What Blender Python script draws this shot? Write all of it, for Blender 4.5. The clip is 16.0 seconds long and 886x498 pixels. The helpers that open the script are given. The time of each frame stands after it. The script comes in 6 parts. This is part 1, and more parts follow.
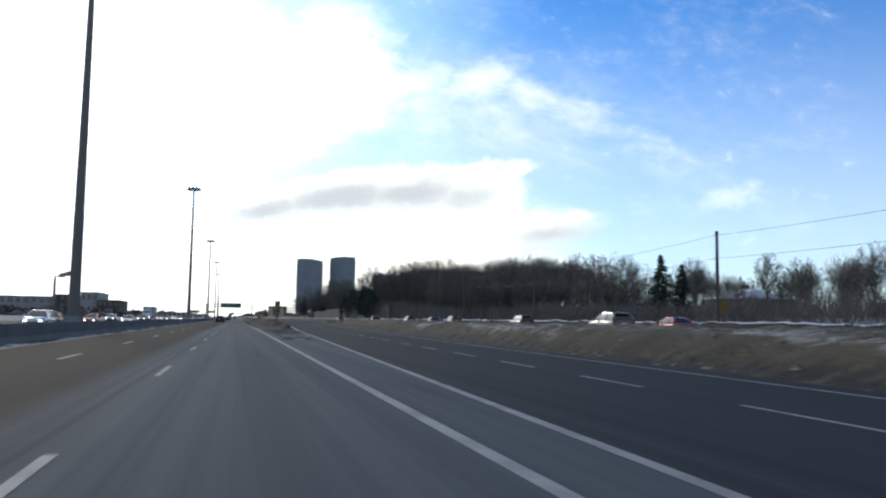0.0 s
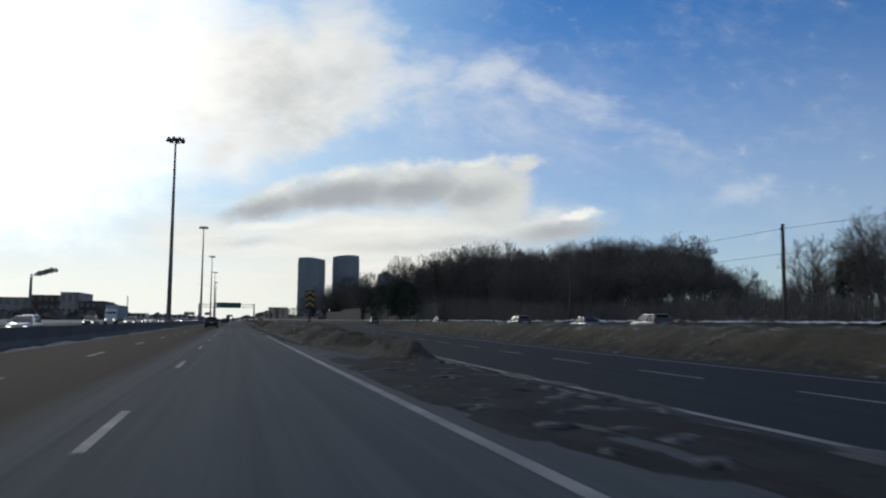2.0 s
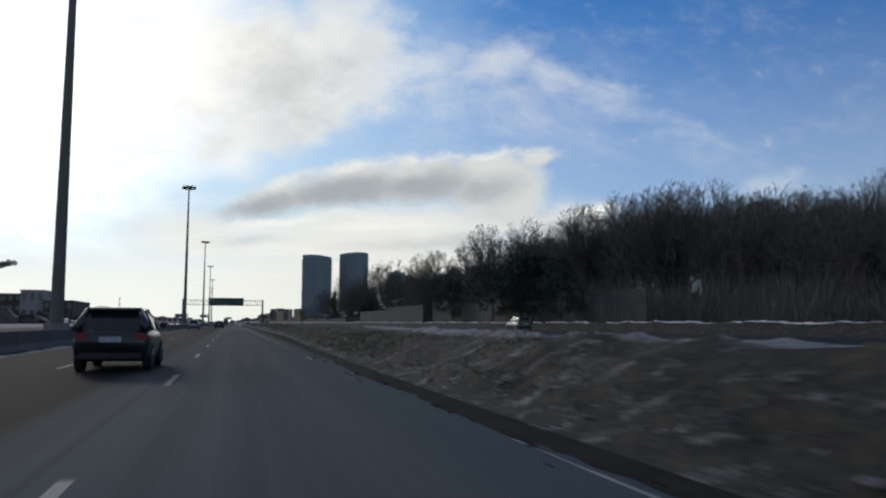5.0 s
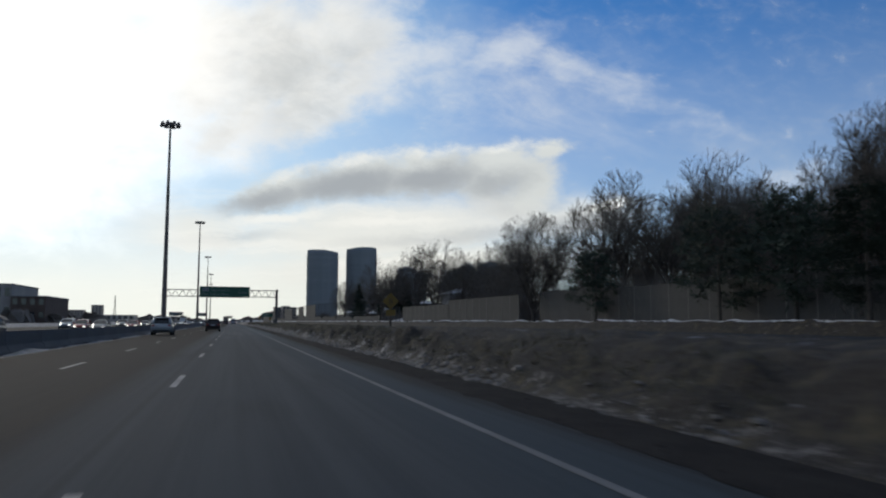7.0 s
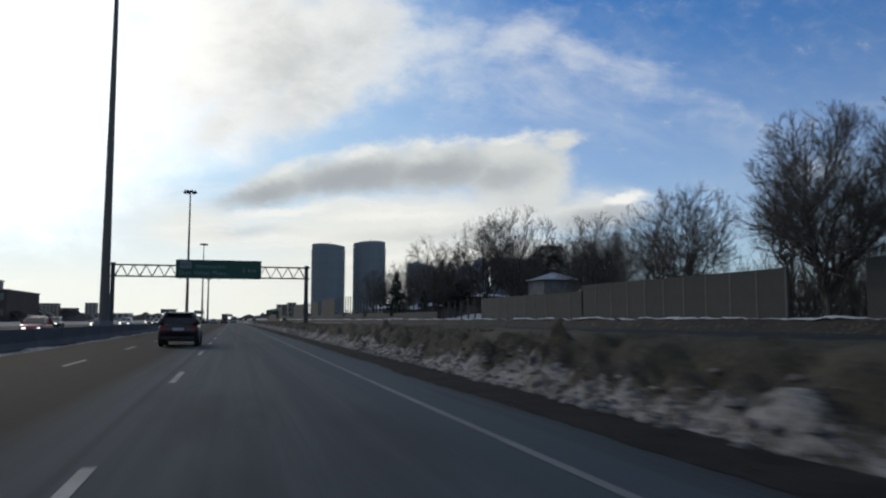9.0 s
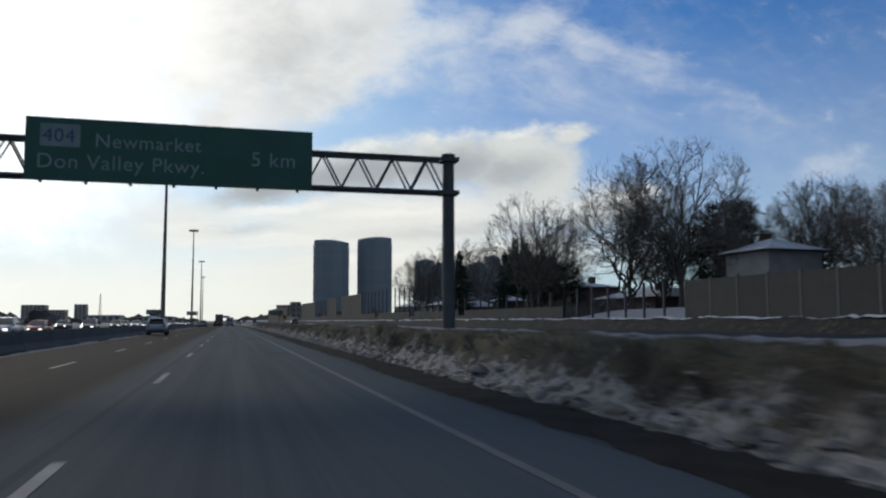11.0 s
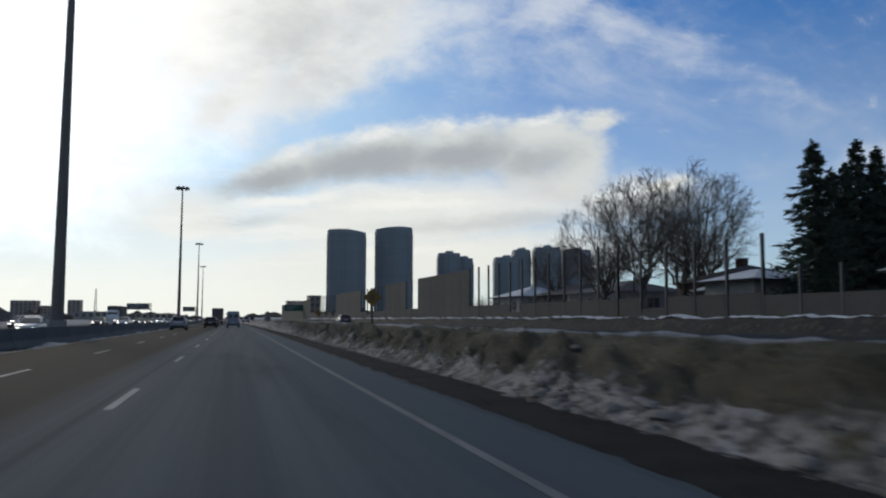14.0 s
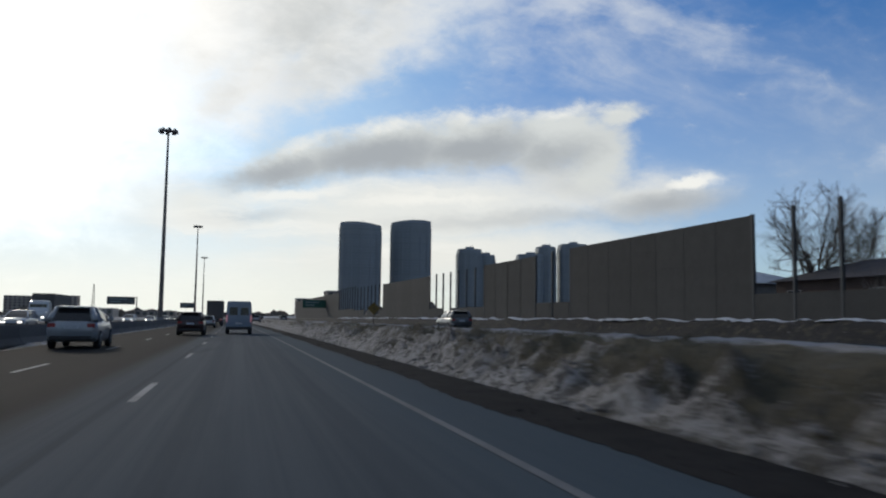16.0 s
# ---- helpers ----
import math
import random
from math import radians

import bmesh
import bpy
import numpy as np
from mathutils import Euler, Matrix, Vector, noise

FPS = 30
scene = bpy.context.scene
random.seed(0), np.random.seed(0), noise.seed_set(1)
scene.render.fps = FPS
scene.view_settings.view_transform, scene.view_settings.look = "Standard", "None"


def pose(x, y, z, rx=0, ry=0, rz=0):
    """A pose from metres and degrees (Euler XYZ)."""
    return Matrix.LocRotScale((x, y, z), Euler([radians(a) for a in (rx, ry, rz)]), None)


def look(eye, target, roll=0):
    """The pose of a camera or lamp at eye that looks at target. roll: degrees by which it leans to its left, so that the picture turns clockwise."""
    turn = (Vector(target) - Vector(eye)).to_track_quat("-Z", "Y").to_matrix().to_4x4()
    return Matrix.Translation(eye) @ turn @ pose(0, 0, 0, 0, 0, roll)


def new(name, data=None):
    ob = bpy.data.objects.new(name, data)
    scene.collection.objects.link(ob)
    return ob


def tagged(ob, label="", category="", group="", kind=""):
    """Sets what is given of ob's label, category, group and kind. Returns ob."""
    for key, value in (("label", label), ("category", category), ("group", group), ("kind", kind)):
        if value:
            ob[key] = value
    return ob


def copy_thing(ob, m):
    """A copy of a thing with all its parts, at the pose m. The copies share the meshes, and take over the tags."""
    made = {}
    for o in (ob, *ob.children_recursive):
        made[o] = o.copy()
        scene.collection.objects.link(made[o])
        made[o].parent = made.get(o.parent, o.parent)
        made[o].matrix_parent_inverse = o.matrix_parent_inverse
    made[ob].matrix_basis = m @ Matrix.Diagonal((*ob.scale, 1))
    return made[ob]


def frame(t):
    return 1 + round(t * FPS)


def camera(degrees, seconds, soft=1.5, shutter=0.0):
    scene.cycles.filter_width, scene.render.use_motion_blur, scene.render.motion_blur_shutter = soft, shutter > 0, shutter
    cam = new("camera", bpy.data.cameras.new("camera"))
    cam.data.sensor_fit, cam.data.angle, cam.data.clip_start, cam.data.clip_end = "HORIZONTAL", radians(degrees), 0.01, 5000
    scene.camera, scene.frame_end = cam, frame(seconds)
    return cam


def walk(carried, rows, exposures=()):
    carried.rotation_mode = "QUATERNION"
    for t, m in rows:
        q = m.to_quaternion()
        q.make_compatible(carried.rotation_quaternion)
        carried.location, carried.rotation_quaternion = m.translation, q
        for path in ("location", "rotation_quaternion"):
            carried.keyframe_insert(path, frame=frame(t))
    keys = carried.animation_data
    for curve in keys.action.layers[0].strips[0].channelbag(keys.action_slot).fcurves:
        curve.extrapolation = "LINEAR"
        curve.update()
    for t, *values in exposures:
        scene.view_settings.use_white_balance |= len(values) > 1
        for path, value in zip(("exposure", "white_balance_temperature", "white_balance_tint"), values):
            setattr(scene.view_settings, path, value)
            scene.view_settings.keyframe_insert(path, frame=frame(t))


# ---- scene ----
cam = camera(58.2, 16.0, soft=2.1, shutter=0.2)
EYE = 1.28
# seconds, x, y, yaw, pitch, roll of the dashboard camera
ROWS = [
    (0, -0.289, 0.00, -14.52, 5.16, 0.92),
    (0.5, -0.327, 16.35, -14.57, 5.13, 0.85),
    (1, -0.369, 32.64, -14.60, 5.17, 0.76),
    (1.5, -0.416, 49.02, -14.64, 5.17, 0.56),
    (2, -0.479, 65.57, -14.67, 5.22, 0.55),
    (2.5, -0.531, 82.30, -14.71, 5.22, 0.54),
    (3, -0.562, 99.15, -14.77, 5.26, 0.55),
    (3.5, -0.575, 116.11, -14.76, 5.30, 0.57),
    (4, -0.577, 133.16, -14.77, 5.40, 0.34),
    (6.5, -0.734, 218.79, -14.75, 5.30, 0.28),
    (7, -0.771, 235.93, -14.73, 5.28, 0.23),
    (7.5, -0.795, 252.97, -14.73, 5.24, 0.24),
    (8, -0.796, 269.80, -14.69, 5.19, 0.19),
    (8.5, -0.759, 286.44, -14.69, 5.14, 0.19),
    (11, -0.391, 369.20, -14.93, 5.21, -0.10),
    (11.5, -0.297, 385.65, -14.94, 5.18, 0.02),
    (12, -0.207, 402.01, -14.90, 5.16, -0.08),
    (12.5, -0.142, 418.12, -14.83, 5.17, 0.03),
    (13, -0.114, 434.25, -14.75, 5.17, 0.04),
    (13.5, -0.123, 450.50, -14.70, 5.17, 0.26),
    (14, -0.159, 466.96, -14.59, 5.10, 0.14),
    (14.5, -0.211, 483.43, -14.53, 5.17, 0.17),
    (15, -0.280, 499.93, -14.45, 5.13, 0.44),
    (15.5, -0.343, 516.47, -14.35, 5.13, 0.59),
    (16, -0.386, 533.07, -14.24, 5.14, 0.75),
]


def heading(x, y, yaw, pitch, roll):
    return pose(x, y, EYE, 0, 0, yaw) @ pose(0, 0, 0, 90 + pitch, 0, 0) @ pose(0, 0, 0, 0, 0, roll)


walk(cam, [(t, heading(x, y, a, b, c)) for t, x, y, a, b, c in ROWS],
     exposures=[(0, 0.82), (0.5, 0.36), (1.0, 0.14), (1.5, 0.04), (2.0, 0.0), (16, 0.0)])

# ---- sky and sun ----
SUN_AZ, SUN_EL = 17.0, 20.0  # degrees to the left of the road's line, and above the horizon


class Node:
    """A socket with arithmetic, to write shader maths as formulas."""

    tree = None

    def __init__(self, socket):
        self.s = socket

    @classmethod
    def op(cls, kind, *args):
        n = cls.tree.nodes.new("ShaderNodeMath")
        n.operation = kind
        for i, a in enumerate(args):
            if isinstance(a, Node):
                cls.tree.links.new(a.s, n.inputs[i])
            else:
                n.inputs[i].default_value = a
        return Node(n.outputs[0])

    def __add__(self, o):
        return Node.op("ADD", self, o)

    def __radd__(self, o):
        return Node.op("ADD", o, self)

    def __sub__(self, o):
        return Node.op("SUBTRACT", self, o)

    def __rsub__(self, o):
        return Node.op("SUBTRACT", o, self)

    def __mul__(self, o):
        return Node.op("MULTIPLY", self, o)

    def __rmul__(self, o):
        return Node.op("MULTIPLY", o, self)

    def __truediv__(self, o):
        return Node.op("DIVIDE", self, o)

    def smooth(self, a, b):
        n = Node.tree.nodes.new("ShaderNodeMapRange")
        n.interpolation_type = "SMOOTHSTEP"
        Node.tree.links.new(self.s, n.inputs["Value"])
        n.inputs["From Min"].default_value, n.inputs["From Max"].default_value = min(a, b), max(a, b)
        n.inputs["To Min"].default_value, n.inputs["To Max"].default_value = (0, 1) if a < b else (1, 0)
        return Node(n.outputs[0])


def link(a, b):
    Node.tree.links.new(a.s if isinstance(a, Node) else a, b)


def blend(fac, a, b, mode="MIX"):
    n = Node.tree.nodes.new("ShaderNodeMix")
    n.data_type, n.blend_type = "RGBA", mode
    for value, k in ((fac, 0), (a, 6), (b, 7)):
        if isinstance(value, (Node, bpy.types.NodeSocket)):
            link(value, n.inputs[k])
        else:
            n.inputs[k].default_value = value if k == 0 else (*value, 1)
    return Node(n.outputs[2])


def noise_at(vector, scale, detail=5.0, rough=0.55, distort=0.0):
    n = Node.tree.nodes.new("ShaderNodeTexNoise")
    n.inputs["Scale"].default_value, n.inputs["Detail"].default_value = scale, detail
    n.inputs["Roughness"].default_value, n.inputs["Distortion"].default_value = rough, distort
    link(vector, n.inputs["Vector"])
    return Node(n.outputs["Fac"]), n.outputs["Color"]


def combine(x, y, z=0.0):
    n = Node.tree.nodes.new("ShaderNodeCombineXYZ")
    for v, s in zip((x, y, z), n.inputs):
        if isinstance(v, Node):
            link(v, s)
        else:
            s.default_value = v
    return Node(n.outputs[0])


def parts_of(vector):
    n = Node.tree.nodes.new("ShaderNodeSeparateXYZ")
    link(vector, n.inputs[0])
    return [Node(o) for o in n.outputs]


def most(*xs):
    out = xs[0]
    for x in xs[1:]:
        out = Node.op("MAXIMUM", out, x)
    return out


def make_world():
    """Clear winter sky with haze at the horizon, a glow where the sun stands behind thin cloud, and unseen cloud added
    behind to temper the blue skylight.
    """
    world = bpy.data.worlds.new("winter_sky")
    scene.world = world
    world.use_nodes = True
    nt = world.node_tree
    Node.tree = nt
    nt.nodes.clear()
    way = nt.nodes.new("ShaderNodeTexCoord").outputs["Generated"]
    dx, dy, dz = parts_of(way)
    sky = nt.nodes.new("ShaderNodeTexSky")
    sky.sky_type, sky.sun_disc = "NISHITA", False
    sky.sun_elevation, sky.sun_rotation = radians(SUN_EL), radians(-SUN_AZ)
    sky.air_density, sky.dust_density, sky.ozone_density = 1.0, 0.4, 2.0
    clear = blend(1.0, sky.outputs[0], SKY_GAIN, "MULTIPLY")
    # flat coordinates of the sky over the road: a to the right, b up, round a direction 15 degrees right of the road
    m = pose(0, 0, 0, 0, 0, -14.7) @ pose(0, 0, 0, 95.2, 0, 0)
    r, u, f = m.col[0], m.col[1], -m.col[2]
    ahead = dx * f[0] + dy * f[1] + dz * f[2]
    safe = Node.op("MAXIMUM", ahead, 0.12)
    a = (dx * r[0] + dy * r[1] + dz * r[2]) / safe
    b = (dx * u[0] + dy * u[1] + dz * u[2]) / safe
    flat = combine(a, b * 1.6)
    puff, _ = noise_at(flat, 9.0, 9.0, 0.64, 0.35)
    broad, _ = noise_at(flat, 3.2, 8.0, 0.6, 0.3)
    front = ahead.smooth(0.12, 0.4)
    ca, sa, ce, se = math.cos(radians(SUN_AZ)), math.sin(radians(SUN_AZ)), math.cos(radians(SUN_EL)), math.sin(radians(SUN_EL))
    near = dx * (-sa * ce) + dy * (ca * ce) + dz * se + (puff - 0.5) * 0.05 + (broad - 0.5) * 0.06
    pale = blend(dz.smooth(0.42, 0.0) * (0.42 + 0.36 * near.smooth(0.70, 0.93)), clear, HORIZON)
    pale = blend(near.smooth(0.80, 0.98) * 0.65, pale, (0.46, 0.67, 0.86))
    # thin high cloud round the sun, and haze low over the road
    thin = a.smooth(-0.22, -0.5) * b.smooth(-0.05, 0.1) * (0.55 + 0.45 * puff)
    c1 = blend(thin * front * 0.9, pale, CLOUD_WHITE)
    haze = b.smooth(0.06, -0.06) * a.smooth(0.30, -0.15) * (0.7 + 0.3 * puff)
    c2 = blend(haze * front * 0.85, c1, CLOUD_LOW)
    halo = near.smooth(0.945, 1.0) * 0.5 + near.smooth(0.87, 0.99) * 0.09
    back, _ = noise_at(combine(dx * 2.0, dy * 2.0, dz * 5.0), 1.6, 6.0, 0.6)
    warm = dz.smooth(0.20, 0.0) * near.smooth(0.72, 0.97) * 0.11
    c3 = blend(1.0, c2, combine(warm, warm * 0.85, warm * 0.45), "ADD")
    # added out of view behind: its grey tempers the sky's blue fill
    c4 = blend(back.smooth(0.30, 0.62) * (1.0 - front) * 0.72, c3, (0.29, 0.335, 0.375))
    glow = blend(1.0, blend(1.0, (1.0, 0.97, 0.90), combine(halo, halo, halo), "MULTIPLY"), c4, "ADD")
    bg = nt.nodes.new("ShaderNodeBackground")
    bg.inputs["Strength"].default_value = 1.0
    link(glow, bg.inputs["Color"])
    out = nt.nodes.new("ShaderNodeOutputWorld")
    link(bg.outputs[0], out.inputs["Surface"])


def make_clouds():
    """The low cloud field ahead, about 1.7 km off and beyond the towers: a far backdrop, see-through between the clouds."""
    far = 1690.0
    mat = bpy.data.materials.new("sunlit_clouds")
    mat.use_nodes = True
    nt = mat.node_tree
    Node.tree = nt
    nt.nodes.clear()
    x, y, _ = parts_of(nt.nodes.new("ShaderNodeTexCoord").outputs["Object"])
    a, b = x * (1 / far), y * (1 / far)
    flat = combine(a, b * 1.6)
    _, warp = noise_at(flat, 5.0, 6.0, 0.6)
    wx, wy, _ = parts_of(warp)
    _, curl = noise_at(flat, 17.0, 7.0, 0.68)
    cx, cy, _ = parts_of(curl)
    puff, _ = noise_at(flat, 9.0, 9.0, 0.64, 0.35)
    broad, _ = noise_at(flat, 3.2, 8.0, 0.6, 0.3)
    fleck, _ = noise_at(flat, 26.0, 8.0, 0.65, 0.3)
    wisp, _ = noise_at(combine(a * 0.7 - b * 0.5, b * 2.2 + a * 0.6), 6.0, 7.0, 0.6, 0.6)
    lines, _ = noise_at(combine(a * 2.6 + (wx - 0.5) * 0.4, b * 34.0 + (wy - 0.5) * 2.0), 1.0, 6.0, 0.6)
    aw, bw = a + (wx - 0.5) * 0.06 + (cx - 0.5) * 0.034, b + (wy - 0.5) * 0.03 + (cy - 0.5) * 0.024

    def oval(px, py, rx, ry, turn=0.0, hard=0.0):
        """1 in the middle of an oval cloud, falling to 0 at its rim."""
        c, s = math.cos(radians(turn)), math.sin(radians(turn))
        dx, dy = aw - px, bw - py
        p, q = (dx * c + dy * s) / rx, (dy * c - dx * s) / ry
        return Node.op("SQRT", p * p + q * q).smooth(1.0, hard)

    def solid(body, ragged, lo, hi, grain):
        return (body + (grain - 0.5) * ragged).smooth(lo, hi)

    over, cover = None, None

    def lay(amount, color):
        """One more layer of cloud in front of the ones before."""
        nonlocal over, cover
        if not isinstance(color, Node):
            color = combine(*color)
        if over is None:
            over, cover = blend(amount, (0, 0, 0), color), amount + 0.0
        else:
            over, cover = blend(amount, over, color), cover + amount - cover * amount

    # the broad mass at the upper left, grey in its thick parts, bright towards the sun
    edge = CLOUD_EDGE
    bulk = most(oval(-0.42, 0.27, 0.36, 0.22, 0, 0.2), oval(-0.20, 0.26, 0.17, 0.18, -30, 0.0), oval(-0.235, 0.165, 0.14, 0.08, 18, 0.0), oval(-0.12, 0.32, 0.13, 0.10, -20, 0.0), oval(-0.09, 0.235, 0.10, 0.07, 20, 0.0))
    mass = solid(bulk, 1.5, -0.05, 1.1, puff * 0.6 + fleck * 0.4) * bulk.smooth(0.0, 0.15)
    shade = most(oval(-0.19, 0.19, 0.13, 0.11, 30, 0.0) * 0.85, oval(-0.34, 0.30, 0.20, 0.07, 0, 0.0) * 0.55, oval(-0.12, 0.26, 0.08, 0.05, 0, 0.0) * 0.4)
    tone = blend(shade * (0.3 + 0.7 * broad.smooth(0.3, 0.62)), CLOUD_WHITE, (0.50, 0.52, 0.53))
    lay(mass * 0.93, blend(a.smooth(-0.13, -0.36), tone, (1.12, 1.10, 1.05)))
    heart = most(oval(-0.26, 0.245, 0.20, 0.12, 10, 0.2), oval(-0.16, 0.20, 0.11, 0.075, 35, 0.1), oval(-0.125, 0.275, 0.10, 0.07, 0, 0.1), oval(-0.29, 0.15, 0.07, 0.045, 40, 0.0) * 0.7)
    fuller = solid(heart, 1.1, 0.0, 0.85, puff * 0.5 + fleck * 0.5) * heart.smooth(0.0, 0.12)
    folds = (broad * 0.6 + puff * 0.4).smooth(0.40, 0.60)
    lay(fuller * 0.8, blend(a.smooth(-0.20, -0.36), blend(folds, (0.90, 0.895, 0.855), (0.60, 0.62, 0.615)), blend(folds, (1.10, 1.08, 1.03), (0.90, 0.89, 0.86))))
    lay(solid(oval(-0.385, 0.122, 0.06, 0.018, 2, 0.0), 1.0, 0.1, 0.9, fleck) * 0.9, (1.06, 1.05, 1.01))
    # the broken band that trails off to the upper right
    veil = most(oval(-0.075, 0.285, 0.10, 0.045, -15, 0.0) * 0.8, oval(-0.01, 0.258, 0.12, 0.045, 4, 0.0), oval(0.085, 0.262, 0.11, 0.045, 20, 0.0) * 1.1, oval(0.165, 0.245, 0.09, 0.045, -20, 0.0) * 0.75,
                oval(0.235, 0.215, 0.11, 0.055, -14, 0.0) * 0.62, oval(0.34, 0.175, 0.12, 0.05, -8, 0.0) * 0.36, oval(-0.06, 0.20, 0.12, 0.05, 0, 0.0) * 0.6, oval(0.03, 0.215, 0.24, 0.09, -6, 0.0) * 0.5)
    lay(solid(veil, 1.7, 0.05, 1.25, fleck * 0.45 + puff * 0.2 + wisp * 0.35) * veil.smooth(0.0, 0.22) * 0.68, CLOUD_WHITE)
    lay(most(oval(0.15, 0.21, 0.34, 0.11, -12, 0.0) * wisp.smooth(0.25, 0.75) * 0.35, solid(oval(0.46, 0.10, 0.10, 0.028, 14, 0.0), 1.2, 0.15, 1.4, fleck) * 0.45), CLOUD_WHITE)
    # low bright layer under the main cloud
    low = solid(most(oval(-0.06, 0.03, 0.32, 0.060, 4, 0.2), oval(0.09, 0.055, 0.13, 0.06, 0, 0.0), oval(0.17, 0.048, 0.14, 0.042, 6, 0.0), oval(-0.34, 0.03, 0.22, 0.055, 0, 0.0),
                     oval(-0.02, -0.02, 0.36, 0.06, 3, 0.1)), 1.1, -0.1, 1.05, wisp * 0.5 + fleck * 0.5)
    lay(low * 0.85 * b.smooth(-0.075, -0.02), CLOUD_LOW)
    lay(most(oval(0.19, 0.040, 0.11, 0.026, 6, 0.0) * 0.85, oval(0.03, 0.022, 0.22, 0.014, 3, 0.0) * 0.4, oval(-0.27, 0.018, 0.12, 0.014, 4, 0.0) * 0.35, oval(0.10, 0.06, 0.09, 0.03, 0, 0.0) * 0.35), CLOUD_BELLY)
    lay(solid(oval(0.225, 0.064, 0.055, 0.014, 12, 0.0), 0.8, 0.1, 0.9, fleck) * 0.9, edge)
    bars = lines.smooth(0.46, 0.64) * b.smooth(-0.06, -0.01) * b.smooth(0.10, 0.05) * a.smooth(0.06, -0.10)
    lay(bars * 0.6, edge)
    lay(solid(most(oval(-0.21, 0.046, 0.12, 0.013, 4, 0.0), oval(-0.06, 0.040, 0.14, 0.012, 2, 0.0) * 0.8), 1.0, 0.1, 1.0, fleck * 0.6 + wisp * 0.4) * 0.8, edge)
    # the long main cloud: bright ragged crown, grey flat belly
    grain = puff * 0.35 + fleck * 0.65
    cap = solid(most(oval(-0.20, 0.080, 0.125, 0.034, 14, 0.0), oval(-0.10, 0.098, 0.14, 0.044, 9, 0.1), oval(-0.02, 0.103, 0.13, 0.046, 4, 0.15), oval(0.075, 0.108, 0.12, 0.050, 10, 0.15),
                     oval(0.120, 0.095, 0.075, 0.070, 30, 0.0), oval(0.14, 0.132, 0.05, 0.024, 18, 0.0)), 1.25, 0.08, 0.9, grain)
    lay(cap * 0.95, CLOUD_CREAM)
    crown = solid(most(oval(-0.10, 0.123, 0.12, 0.018, 9, 0.0), oval(0.0, 0.132, 0.10, 0.016, 3, 0.0), oval(0.09, 0.138, 0.10, 0.016, 8, 0.0) * 0.8, oval(-0.18, 0.104, 0.07, 0.014, 20, 0.0)), 1.0, 0.1, 1.0, fleck)
    lay(crown * cap * 0.8, edge)
    belly = most(oval(-0.215, 0.070, 0.12, 0.026, 12, 0.0) * 0.85, oval(-0.11, 0.088, 0.14, 0.036, 8, 0.0), oval(-0.01, 0.096, 0.13, 0.036, 4, 0.0) * 1.0, oval(0.075, 0.092, 0.11, 0.036, 6, 0.0) * 0.7, oval(0.125, 0.10, 0.06, 0.05, 30, 0.0) * 0.3)
    lay(solid(belly, 0.5, 0.0, 0.95, grain) * 0.93, CLOUD_BELLY)
    # the field thins out to its sides and its top
    fade = a.smooth(-0.47, -0.30) * a.smooth(0.68, 0.60) * b.smooth(0.42, 0.38)
    out = nt.nodes.new("ShaderNodeOutputMaterial")
    glow, clear, both = nt.nodes.new("ShaderNodeEmission"), nt.nodes.new("ShaderNodeBsdfTransparent"), nt.nodes.new("ShaderNodeAddShader")
    link(blend(fade, (0, 0, 0), over), glow.inputs["Color"])
    gap = 1.0 - cover * fade
    link(combine(gap, gap, gap), clear.inputs["Color"])
    nt.links.new(glow.outputs[0], both.inputs[0])
    nt.links.new(clear.outputs[0], both.inputs[1])
    nt.links.new(both.outputs[0], out.inputs["Surface"])
    mat.cycles.emission_sampling = "NONE"
    me = bpy.data.meshes.new("backdrop")
    w0, w1, h0, h1 = -0.47 * far, 0.68 * far, -0.06 * far, 0.42 * far
    me.from_pydata([(w0, h0, 0), (w1, h0, 0), (w1, h1, 0), (w0, h1, 0)], [], [(0, 1, 2, 3)])
    me.materials.append(mat)
    ob = new("backdrop", me)
    ob.matrix_basis = pose(-0.76, 286.4, 1.28, 0, 0, -14.69) @ pose(0, 0, 0, 95.14, 0, 0) @ pose(0, 0, -far)
    return tagged(ob, "grey-bellied sunlit winter clouds over the skyline", "clouds", kind="structure")


SKY_GAIN = (0.0205, 0.0555, 0.096)
HORIZON = (0.79, 0.79, 0.74)
CLOUD_LOW = (0.85, 0.84, 0.775)
CLOUD_WHITE, CLOUD_CREAM, CLOUD_BELLY = (0.76, 0.79, 0.81), (0.70, 0.725, 0.70), (0.37, 0.40, 0.43)
CLOUD_EDGE = (0.93, 0.925, 0.87)
make_world()
make_clouds()

sun = new("sun", bpy.data.lights.new("sun", "SUN"))
sun.data.energy, sun.data.angle, sun.data.color = 0.7, radians(6), (1.0, 0.9, 0.76)
sun.matrix_world = look((0, 0, 0), (math.sin(radians(SUN_AZ)) * math.cos(radians(SUN_EL)),
                                    -math.cos(radians(SUN_AZ)) * math.cos(radians(SUN_EL)), -math.sin(radians(SUN_EL))))

